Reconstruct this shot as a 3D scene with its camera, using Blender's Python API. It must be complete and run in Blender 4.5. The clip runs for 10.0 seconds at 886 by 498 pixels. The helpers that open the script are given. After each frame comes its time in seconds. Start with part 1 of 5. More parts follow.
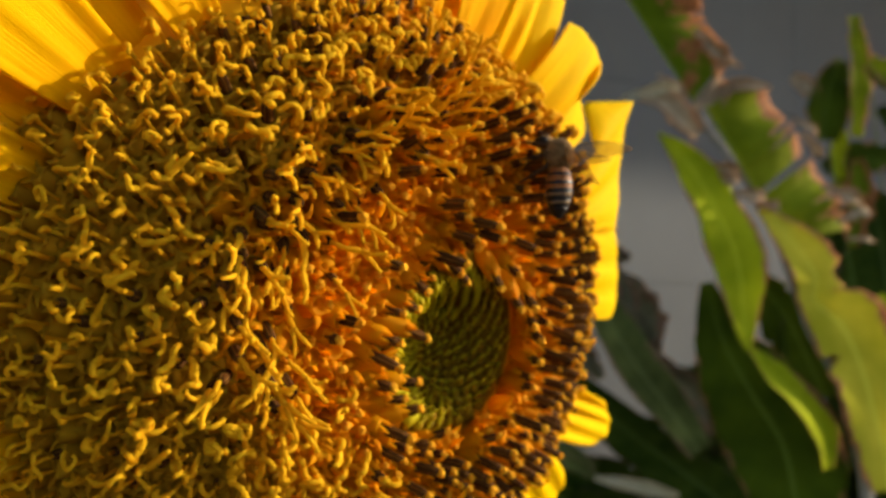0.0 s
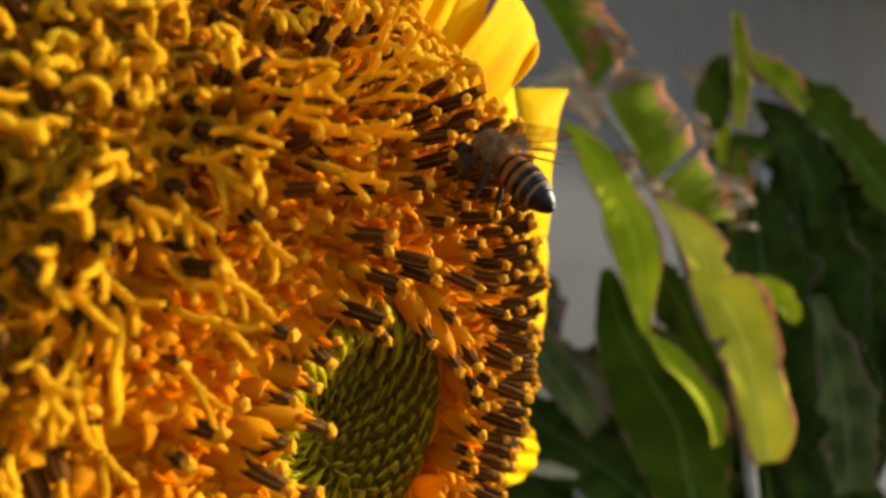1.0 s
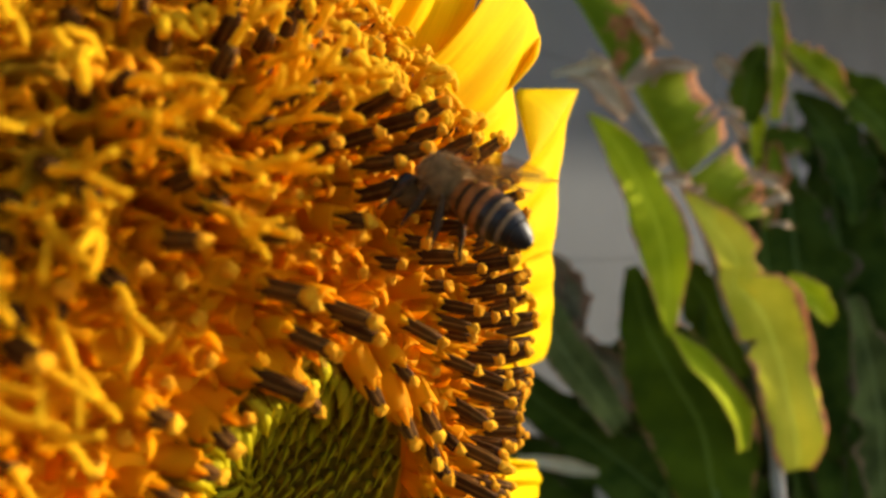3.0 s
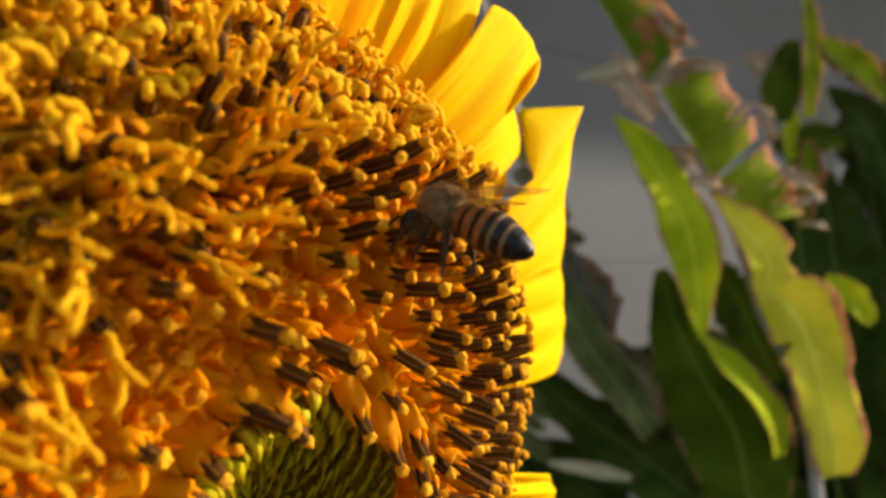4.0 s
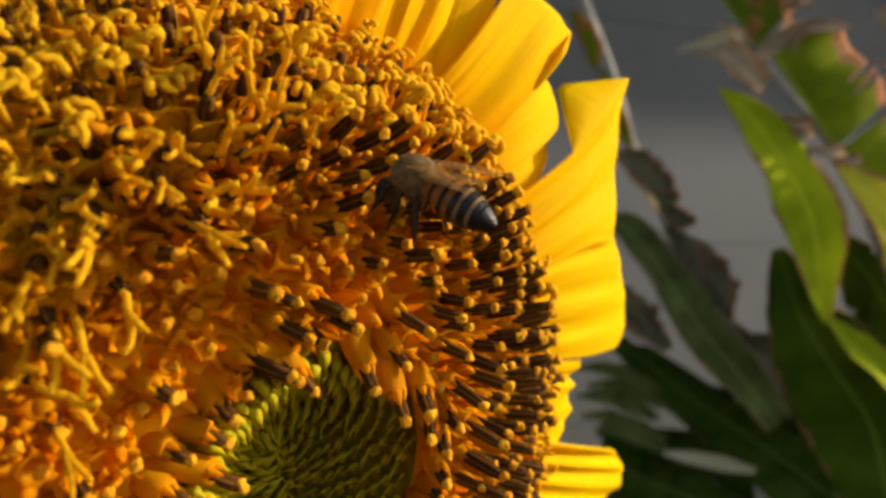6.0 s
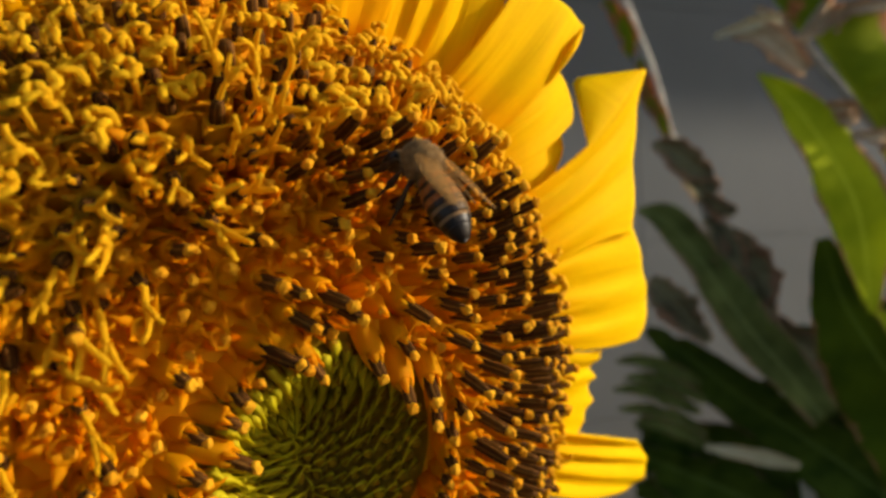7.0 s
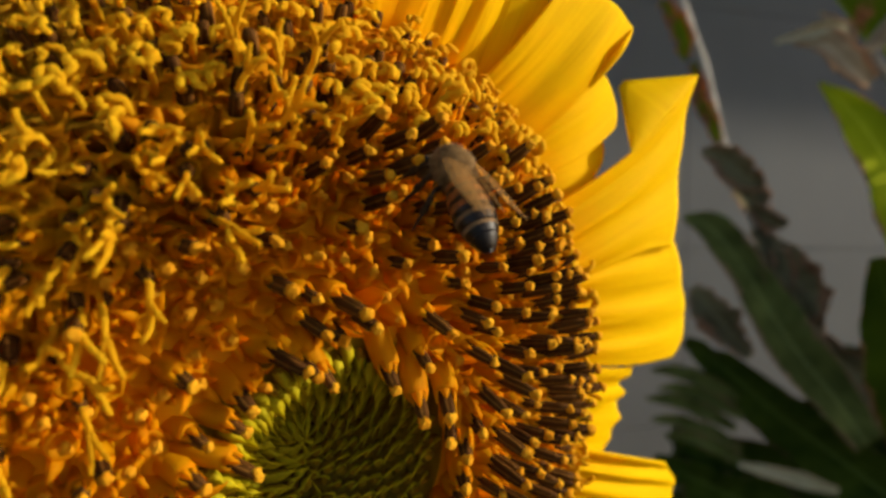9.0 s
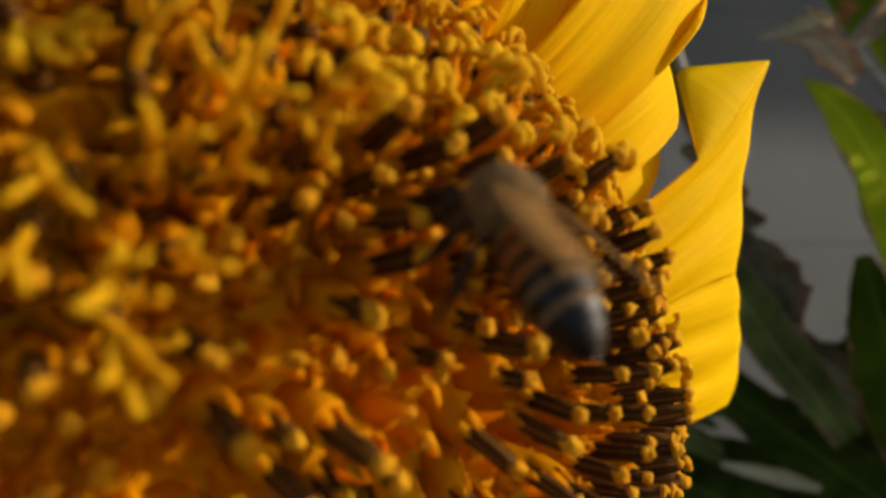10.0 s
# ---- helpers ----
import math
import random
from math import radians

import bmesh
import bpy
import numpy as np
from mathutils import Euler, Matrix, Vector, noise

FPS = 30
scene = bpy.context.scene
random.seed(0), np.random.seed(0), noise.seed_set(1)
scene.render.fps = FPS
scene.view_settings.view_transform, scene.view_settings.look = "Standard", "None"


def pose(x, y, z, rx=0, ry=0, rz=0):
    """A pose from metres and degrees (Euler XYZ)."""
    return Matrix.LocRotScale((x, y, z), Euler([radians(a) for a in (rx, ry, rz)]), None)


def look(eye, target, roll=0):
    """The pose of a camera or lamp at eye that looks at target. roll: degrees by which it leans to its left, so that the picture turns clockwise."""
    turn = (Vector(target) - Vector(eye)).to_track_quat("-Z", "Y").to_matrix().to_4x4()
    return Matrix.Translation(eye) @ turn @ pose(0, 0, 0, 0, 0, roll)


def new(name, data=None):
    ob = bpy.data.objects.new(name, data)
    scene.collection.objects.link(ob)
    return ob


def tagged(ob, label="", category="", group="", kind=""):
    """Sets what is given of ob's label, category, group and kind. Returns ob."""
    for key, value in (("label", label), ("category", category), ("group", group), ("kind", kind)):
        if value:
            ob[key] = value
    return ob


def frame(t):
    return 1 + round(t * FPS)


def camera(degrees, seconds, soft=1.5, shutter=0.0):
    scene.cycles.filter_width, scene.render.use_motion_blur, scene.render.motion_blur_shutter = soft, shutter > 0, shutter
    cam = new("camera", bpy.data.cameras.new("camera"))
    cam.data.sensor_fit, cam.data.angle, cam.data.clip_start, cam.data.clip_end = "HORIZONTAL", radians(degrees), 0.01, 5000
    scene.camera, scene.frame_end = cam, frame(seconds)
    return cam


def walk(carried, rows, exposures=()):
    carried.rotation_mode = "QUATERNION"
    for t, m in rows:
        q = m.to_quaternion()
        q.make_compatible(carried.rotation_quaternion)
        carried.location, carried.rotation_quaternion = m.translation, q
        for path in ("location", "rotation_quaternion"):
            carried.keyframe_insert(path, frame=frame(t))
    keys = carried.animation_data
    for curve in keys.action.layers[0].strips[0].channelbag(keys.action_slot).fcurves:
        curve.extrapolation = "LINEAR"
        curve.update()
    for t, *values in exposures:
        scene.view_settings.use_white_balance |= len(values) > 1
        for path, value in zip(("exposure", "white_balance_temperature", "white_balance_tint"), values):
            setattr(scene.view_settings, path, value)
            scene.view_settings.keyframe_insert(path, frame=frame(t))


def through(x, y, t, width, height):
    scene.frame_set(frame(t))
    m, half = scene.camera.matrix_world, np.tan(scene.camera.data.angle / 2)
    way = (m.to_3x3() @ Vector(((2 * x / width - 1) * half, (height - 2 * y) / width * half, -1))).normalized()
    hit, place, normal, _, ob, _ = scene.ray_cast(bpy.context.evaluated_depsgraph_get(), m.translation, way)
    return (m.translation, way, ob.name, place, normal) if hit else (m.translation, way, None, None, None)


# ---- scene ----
MM = 0.001
cam = camera(69.3, 10.0, soft=2.8)
cam.data.dof.use_dof = True
cam.data.dof.focus_distance = 0.057
cam.data.dof.aperture_fstop = 29.0
PATH = [
    (0, (0.00588, 0.00730, 1.19893), (0.00485, 0.02725, 1.19974), 0.4),
    (0.5, (0.00386, 0.01847, 1.20405), (0.00448, 0.03845, 1.20460), -0.0),
    (1, (0.00404, 0.02923, 1.20493), (0.00611, 0.04912, 1.20522), -0.3),
    (1.5, (-0.00056, 0.03464, 1.20763), (0.00236, 0.05443, 1.20779), -0.5),
    (2, (0.00376, 0.03772, 1.20840), (0.00614, 0.05758, 1.20842), -0.2),
    (3.5, (0.01244, 0.03882, 1.21064), (0.01319, 0.05880, 1.21058), 0.5),
    (4, (0.01398, 0.03688, 1.21178), (0.01426, 0.05688, 1.21181), -0.1),
    (4.5, (0.01280, 0.03492, 1.21122), (0.01272, 0.05492, 1.21120), -0.2),
    (5, (0.01869, 0.03204, 1.21074), (0.01783, 0.05203, 1.21072), -0.8),
    (5.5, (0.02174, 0.03415, 1.20993), (0.01969, 0.05404, 1.20983), -1.5),
    (7, (0.02682, 0.03233, 1.20961), (0.02256, 0.05187, 1.20925), -2.8),
    (7.5, (0.02758, 0.03162, 1.21018), (0.02318, 0.05113, 1.20978), -2.6),
    (8, (0.03017, 0.02904, 1.20967), (0.02543, 0.04846, 1.20921), -1.7),
    (8.5, (0.03168, 0.02951, 1.20991), (0.02657, 0.04885, 1.20946), -0.9),
    (9, (0.02752, 0.03552, 1.21068), (0.02208, 0.05476, 1.21018), 0.4),
    (9.5, (0.02166, 0.04289, 1.21233), (0.01601, 0.06207, 1.21192), -0.2),
    (10, (0.01762, 0.05496, 1.21446), (0.01298, 0.07441, 1.21393), -0.4),
]
EXPOSURES = [(0.0, 1.01), (1.0, 1.29), (2.0, 1.42), (3.5, 1.36), (5.5, 1.0), (7.5, 0.66), (9.0, 0.55), (10.0, 0.40)]
walk(cam, [(t, look(eye, target, roll)) for t, eye, target, roll in PATH], EXPOSURES)

# ---- light: low warm sun from the side, open sky ----
SUN_TO = Vector((0.90, 0.24, 0.36)).normalized()
world = bpy.data.worlds.new("world")
scene.world = world
world.use_nodes = True
sky = world.node_tree.nodes.new("ShaderNodeTexSky")
sky.sky_type, sky.sun_disc = "NISHITA", False
sky.sun_elevation = math.asin(SUN_TO.z)
sky.sun_rotation = math.atan2(SUN_TO.x, SUN_TO.y)
back = world.node_tree.nodes["Background"]
back.inputs["Strength"].default_value = 0.13
world.node_tree.links.new(sky.outputs["Color"], back.inputs["Color"])
sun = new("sun", bpy.data.lights.new("sun", "SUN"))
sun.data.energy, sun.data.angle, sun.data.color = 3.6, radians(1.5), (1.0, 0.88, 0.68)
sun.matrix_basis = look(SUN_TO * 5 + Vector((0, 0, 1.2)), (0, 0, 1.2))


# ---- materials ----
class Nodes:
    """A node material under construction."""

    def __init__(self, name):
        self.mat = bpy.data.materials.new(name)
        self.mat.use_nodes = True
        self.tree = self.mat.node_tree
        self.bsdf = self.tree.nodes["Principled BSDF"]
        self.out = self.tree.nodes["Material Output"]

    def add(self, kind, **settings):
        node = self.tree.nodes.new("ShaderNode" + kind)
        for key, value in settings.items():
            node.inputs[key.replace("_", " ")].default_value = value
        return node

    def link(self, a, b):
        self.tree.links.new(a, b)

    def coords(self):
        return self.add("TexCoord").outputs["Object"]

    def noise(self, scale, detail=3.0, vector=None, rough=0.55):
        n = self.add("TexNoise", Scale=scale, Detail=detail, Roughness=rough)
        self.link(vector or self.coords(), n.inputs["Vector"])
        return n.outputs["Fac"]

    def ramp(self, fac, stops):
        r = self.add("ValToRGB")
        while len(r.color_ramp.elements) < len(stops):
            r.color_ramp.elements.new(0.5)
        for e, (p, c) in zip(r.color_ramp.elements, stops):
            e.position, e.color = p, (*c, 1)
        self.link(fac, r.inputs["Fac"])
        return r.outputs["Color"]

    def mix(self, fac, a, b, blend="MIX"):
        m = self.tree.nodes.new("ShaderNodeMix")
        m.data_type, m.blend_type = "RGBA", blend
        for socket, value in ((m.inputs["Factor"], fac), (m.inputs["A"], a), (m.inputs["B"], b)):
            if isinstance(value, bpy.types.NodeSocket):
                self.link(value, socket)
            elif isinstance(value, tuple):
                socket.default_value = (*value, 1)
            else:
                socket.default_value = value
        return m.outputs["Result"]

    def calc(self, op, a, b=0.0):
        m = self.add("Math")
        m.operation = op
        for socket, value in zip(m.inputs, (a, b)):
            if isinstance(value, bpy.types.NodeSocket):
                self.link(value, socket)
            else:
                socket.default_value = value
        return m.outputs[0]

    def bump(self, height, strength, distance):
        b = self.add("Bump", Strength=strength, Distance=distance)
        self.link(height, b.inputs["Height"])
        self.link(b.outputs["Normal"], self.bsdf.inputs["Normal"])
        return b.outputs["Normal"]

    def finish(self, color, rough=0.5, spec=0.3, glow_through=0.0, through_color=None):
        """Colour the surface; glow_through: the share of light that a thin sheet lets pass."""
        if isinstance(color, tuple):
            self.bsdf.inputs["Base Color"].default_value = (*color, 1)
        else:
            self.link(color, self.bsdf.inputs["Base Color"])
        self.bsdf.inputs["Roughness"].default_value = rough
        self.bsdf.inputs["Specular IOR Level"].default_value = spec
        if glow_through:
            tr = self.add("BsdfTranslucent")
            c = through_color or color
            if isinstance(c, tuple):
                tr.inputs["Color"].default_value = (*c, 1)
            else:
                self.link(c, tr.inputs["Color"])
            m = self.add("MixShader", Fac=glow_through)
            self.link(self.bsdf.outputs[0], m.inputs[1])
            self.link(tr.outputs[0], m.inputs[2])
            self.link(m.outputs[0], self.out.inputs["Surface"])
        return self.mat


def object_random(m):
    return m.add("ObjectInfo").outputs["Random"]


def island_random(m):
    return m.add("NewGeometry").outputs["Random Per Island"]


def piece_random(m):
    """Differs from object to object and from island to island."""
    return m.calc("FRACT", m.calc("ADD", object_random(m), island_random(m)))


def petal_material():
    m = Nodes("ray_petal")
    at = m.add("Attribute")
    at.attribute_name = "leaf_place"
    sep = m.add("SeparateXYZ")
    m.link(at.outputs["Vector"], sep.inputs[0])
    comb = m.add("CombineXYZ")
    m.link(m.calc("MULTIPLY", sep.outputs["X"], 1.2), comb.inputs["X"])
    m.link(m.calc("MULTIPLY", sep.outputs["Y"], 16.0), comb.inputs["Y"])
    m.link(m.calc("MULTIPLY", object_random(m), 30.0), comb.inputs["Z"])
    veins = m.noise(1.6, 4.0, comb.outputs[0])
    base = m.ramp(sep.outputs["X"], [(0.0, (0.86, 0.42, 0.0)), (0.35, (0.92, 0.60, 0.0)), (1.0, (0.94, 0.66, 0.001))])
    streak = m.mix(m.ramp(veins, [(0.35, (0.0,) * 3), (0.62, (1.0,) * 3)]), (0.90, 0.84, 0.7), (1.04, 1.04, 1.0))
    color = m.mix(1.0, base, streak, "MULTIPLY")
    m.bump(veins, 0.35, 0.0004)
    return m.finish(color, 0.65, 0.03, 0.42, (0.97, 0.60, 0.001))


def soft_plant(name, dark, light, scale, rough=0.6, through=0.15, bump=0.5, depth=0.00015, fine=9000.0, spec=0.08):
    """Small plant parts: two tones by noise and from piece to piece, with a fine grain."""
    m = Nodes(name)
    n = m.noise(scale, 3.0)
    tone = m.calc("ADD", m.calc("MULTIPLY", n, 0.7), m.calc("MULTIPLY", piece_random(m), 0.45))
    color = m.ramp(tone, [(0.28, dark), (0.75, light)])
    m.bump(m.noise(fine, 2.0), bump, depth)
    return m.finish(color, rough, spec, through, light)


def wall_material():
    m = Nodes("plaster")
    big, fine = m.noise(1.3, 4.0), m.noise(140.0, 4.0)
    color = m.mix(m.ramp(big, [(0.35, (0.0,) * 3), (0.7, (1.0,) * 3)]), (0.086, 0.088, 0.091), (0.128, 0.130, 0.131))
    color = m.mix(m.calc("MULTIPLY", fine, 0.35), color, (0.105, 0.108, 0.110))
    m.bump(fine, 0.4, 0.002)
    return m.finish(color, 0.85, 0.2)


def leaf_material(name, dark, light, dry, dryness, gloss=0.7, through=0.5):
    """Green blade with side veins, a pale midrib and a margin that has dried brown."""
    m = Nodes(name)
    at = m.add("Attribute")
    at.attribute_name = "leaf_place"
    sep = m.add("SeparateXYZ")
    m.link(at.outputs["Vector"], sep.inputs[0])
    along, across = sep.outputs["X"], m.calc("ABSOLUTE", sep.outputs["Y"])
    ribs = m.calc("SINE", m.calc("MULTIPLY", m.calc("SUBTRACT", along, m.calc("MULTIPLY", across, 0.16)), 150.0))
    blotch = m.noise(24.0, 4.0)
    tone = m.calc("ADD", blotch, m.calc("MULTIPLY", ribs, 0.015))
    green = m.ramp(tone, [(0.32, dark), (0.66, light)])
    rib = m.ramp(across, [(0.02, (1.0,) * 3), (0.07, (0.0,) * 3)])
    green = m.mix(m.calc("MULTIPLY", rib, 0.5), green, tuple(min(1, 1.8 * c + 0.03) for c in light))
    edge = m.calc("ADD", m.calc("MULTIPLY", m.calc("POWER", across, 3.0), 0.5), m.calc("MULTIPLY", m.noise(38.0, 4.0), 0.9))
    brown = m.ramp(m.noise(160.0, 3.0), [(0.35, dry), (0.7, tuple(min(1, 2.1 * c) for c in dry))])
    color = m.mix(m.ramp(edge, [(0.92 - dryness, (0.0,) * 3), (1.0 - dryness, (1.0,) * 3)]), green, brown)
    m.bump(m.calc("ADD", m.calc("MULTIPLY", ribs, 0.12), m.noise(120.0, 3.0)), 0.2, 0.002)
    return m.finish(color, gloss, 0.02, through)


def chitin(name, dark, light, rough, scale=1500.0, spec=0.5):
    m = Nodes(name)
    n = m.noise(scale, 3.0)
    m.bump(m.noise(6000.0, 2.0), 0.3, 0.0001)
    return m.finish(m.ramp(n, [(0.3, dark), (0.7, light)]), rough, spec)


M_PETAL = petal_material()
M_COROLLA = soft_plant("corolla", (0.72, 0.292, 0.0), (0.90, 0.425, 0.001), 500.0, 0.6, 0.6)
M_COROLLA_OLD = soft_plant("withered_corolla", (0.66, 0.265, 0.002), (0.86, 0.40, 0.003), 500.0, 0.7, 0.5)
M_COROLLA_SPENT = soft_plant("spent_corolla", (0.36, 0.175, 0.004), (0.58, 0.305, 0.010), 500.0, 0.75, 0.4)
M_TUBE = soft_plant("anther_tube", (0.036, 0.012, 0.002), (0.088, 0.034, 0.006), 900.0, 0.6, 0.0, spec=0.03)
M_SEAM = soft_plant("anther_seam", (0.10, 0.040, 0.007), (0.20, 0.085, 0.014), 900.0, 0.6, 0.0, spec=0.03)
M_POLLEN = soft_plant("pollen", (0.76, 0.30, 0.006), (0.92, 0.44, 0.016), 2500.0, 0.8, 0.2, 1.0, 0.0003, 7000.0)
M_STYLE = soft_plant("style", (0.80, 0.400, 0.005), (0.95, 0.56, 0.012), 1400.0, 0.8, 0.36, 1.0, 0.0003, 7000.0)
M_BUD = soft_plant("bud", (0.17, 0.090, 0.002), (0.38, 0.215, 0.004), 700.0, 0.5, 0.2)
M_TIP = soft_plant("bud_scale", (0.52, 0.42, 0.004), (0.74, 0.62, 0.02), 900.0, 0.45, 0.5)
M_RECEPTACLE = soft_plant("receptacle", (0.74, 0.30, 0.001), (0.88, 0.41, 0.002), 300.0, 0.6, 0.0)
M_STEM = soft_plant("stem", (0.05, 0.09, 0.012), (0.12, 0.17, 0.03), 60.0, 0.6, 0.0, 0.6, 0.001, 400.0)
M_TWIG = soft_plant("twig", (0.16, 0.14, 0.11), (0.38, 0.35, 0.30), 90.0, 0.8, 0.0, 0.6, 0.002, 300.0)
M_WALL = wall_material()
M_GROUND = soft_plant("soil", (0.05, 0.035, 0.022), (0.14, 0.10, 0.07), 9.0, 0.95, 0.0, 0.8, 0.02, 60.0)
M_LEAF = leaf_material("leaf_green", (0.34, 0.40, 0.010), (0.60, 0.63, 0.020), (0.30, 0.15, 0.06), 0.12)
M_LEAF_YELLOW = leaf_material("leaf_yellowing", (0.56, 0.52, 0.030), (0.82, 0.73, 0.070), (0.34, 0.16, 0.07), 0.20)
M_LEAF_DRY = leaf_material("leaf_drying", (0.10, 0.15, 0.006), (0.22, 0.28, 0.012), (0.27, 0.11, 0.04), 0.42)
M_LEAF_TORN = leaf_material("leaf_torn", (0.18, 0.22, 0.008), (0.36, 0.40, 0.02), (0.36, 0.17, 0.08), 0.21)
# green leaf again, with shade put into its colour for leaves behind the sunlit ones
M_LEAF_SHADE = leaf_material("leaf_shaded", (0.042, 0.066, 0.005), (0.090, 0.125, 0.008), (0.20, 0.10, 0.04), 0.06, 0.7, 0.3)
# darkest leaf tone: deep shade painted into the green
M_LEAF_DEEP_SHADE = leaf_material("leaf_deep_shade", (0.018, 0.034, 0.004), (0.050, 0.075, 0.009), (0.06, 0.04, 0.025), 0.04, 0.55, 0.12)
M_LEAF_OLIVE = leaf_material("leaf_olive", (0.050, 0.062, 0.016), (0.13, 0.15, 0.04), (0.13, 0.08, 0.045), 0.14, 0.65, 0.2)
M_DEAD = leaf_material("leaf_dead", (0.22, 0.14, 0.075), (0.55, 0.43, 0.28), (0.30, 0.16, 0.08), 0.30, 0.8, 0.25)
M_STRAW = leaf_material("leaf_straw", (0.40, 0.34, 0.20), (0.60, 0.53, 0.36), (0.40, 0.24, 0.13), 0.08, 0.8, 0.3)
M_WITHERED = leaf_material("leaf_withered", (0.07, 0.062, 0.035), (0.20, 0.175, 0.095), (0.16, 0.085, 0.05), 0.3, 0.8, 0.15)
M_BEE_FUR = chitin("bee_fur", (0.085, 0.047, 0.017), (0.21, 0.12, 0.047), 0.9, spec=0.05)
M_BEE_BLACK = chitin("bee_black", (0.007, 0.004, 0.003), (0.018, 0.011, 0.007), 0.42, spec=0.22)
M_BEE_AMBER = chitin("bee_amber", (0.15, 0.048, 0.009), (0.26, 0.09, 0.019), 0.55, spec=0.15)
M_BEE_PALE = chitin("bee_pale_hair", (0.17, 0.105, 0.05), (0.33, 0.22, 0.11), 0.9, spec=0.05)
M_BEE_LEG = chitin("bee_leg", (0.02, 0.010, 0.004), (0.075, 0.036, 0.012), 0.6, spec=0.1)


def wing_material():
    m = Nodes("bee_wing")
    m.bsdf.inputs["Base Color"].default_value = (0.32, 0.165, 0.05, 1)
    m.bsdf.inputs["Roughness"].default_value = 0.5
    m.bsdf.inputs["Alpha"].default_value = 0.26
    m.bsdf.inputs["Specular IOR Level"].default_value = 0.05
    return m.mat


M_BEE_BAND = chitin("bee_band", (0.13, 0.072, 0.032), (0.22, 0.13, 0.060), 0.8, spec=0.1)
M_WING = wing_material()


# ---- mesh helpers ----
def part(name, mesh, parent, m=None, label=""):
    ob = new(name, mesh)
    ob.parent = parent
    if m is not None:
        ob.matrix_basis = m
    return tagged(ob, label)


def to_mesh(name, verts, faces, mats, slots=None, place=None, smooth=True):
    me = bpy.data.meshes.new(name)
    me.from_pydata([tuple(v) for v in verts], [], faces)
    for mat in mats:
        me.materials.append(mat)
    if slots is not None:
        me.polygons.foreach_set("material_index", slots)
    me.polygons.foreach_set("use_smooth", [smooth] * len(me.polygons))
    if place is not None:
        a = me.attributes.new("leaf_place", "FLOAT_VECTOR", "POINT")
        a.data.foreach_set("vector", np.asarray(place, dtype=float).ravel())
    me.update()
    return me


def tube_data(points, radii, sides=7, cap=True, wobble=0.0, rng=None):
    """Verts and faces of a round rod along a line of points."""
    pts = [Vector(p) for p in points]
    verts, faces = [], []
    ref = Vector((0.31, 0.87, 0.38))
    for i, p in enumerate(pts):
        d = (pts[min(i + 1, len(pts) - 1)] - pts[max(i - 1, 0)]).normalized()
        side = d.cross(ref).normalized()
        up = side.cross(d)
        ref = up if abs(up.dot(d)) < 0.9 else ref
        ref = d.cross(side) * -1
        for k in range(sides):
            a = 2 * math.pi * k / sides
            r = radii[i] * (1 + (rng.uniform(-wobble, wobble) if rng else 0))
            verts.append(p + side * (r * math.cos(a)) + up * (r * math.sin(a)))
    for i in range(len(pts) - 1):
        for k in range(sides):
            a, b = i * sides + k, i * sides + (k + 1) % sides
            faces.append((a, b, b + sides, a + sides))
    if cap:
        faces.append(tuple(reversed(range(sides))))
        faces.append(tuple(range((len(pts) - 1) * sides, len(pts) * sides)))
    return verts, faces


def join_data(*datas):
    verts, faces = [], []
    for v, f in datas:
        k = len(verts)
        verts += list(v)
        faces += [tuple(i + k for i in face) for face in f]
    return verts, faces


def ball_data(center, radii, rings=8, sides=12, wobble=0.0, rng=None):
    c = Vector(center)
    verts, faces = [c + Vector((0, 0, -radii[2]))], []
    for i in range(1, rings):
        a = -math.pi / 2 + math.pi * i / rings
        for k in range(sides):
            b = 2 * math.pi * k / sides
            w = 1 + (rng.uniform(-wobble, wobble) if rng else 0)
            verts.append(c + Vector((radii[0] * math.cos(a) * math.cos(b) * w, radii[1] * math.cos(a) * math.sin(b) * w, radii[2] * math.sin(a) * w)))
    verts.append(c + Vector((0, 0, radii[2])))
    for k in range(sides):
        faces.append((0, 1 + (k + 1) % sides, 1 + k))
        last = 1 + (rings - 2) * sides
        faces.append((len(verts) - 1, last + k, last + (k + 1) % sides))
    for i in range(rings - 2):
        for k in range(sides):
            a, b = 1 + i * sides + k, 1 + i * sides + (k + 1) % sides
            faces.append((a, b, b + sides, a + sides))
    return verts, faces


def spline(points, s):
    """Smooth curve through equally spaced tuples, s from 0 to 1."""
    n = len(points) - 1
    i = min(int(s * n), n - 1)
    f = s * n - i
    p = [np.array(points[max(0, min(n, i + k))], dtype=float) for k in (-1, 0, 1, 2)]
    return 0.5 * (2 * p[1] + (p[2] - p[0]) * f + (2 * p[0] - 5 * p[1] + 4 * p[2] - p[3]) * f * f + (3 * p[1] - p[0] - 3 * p[2] + p[3]) * f ** 3)


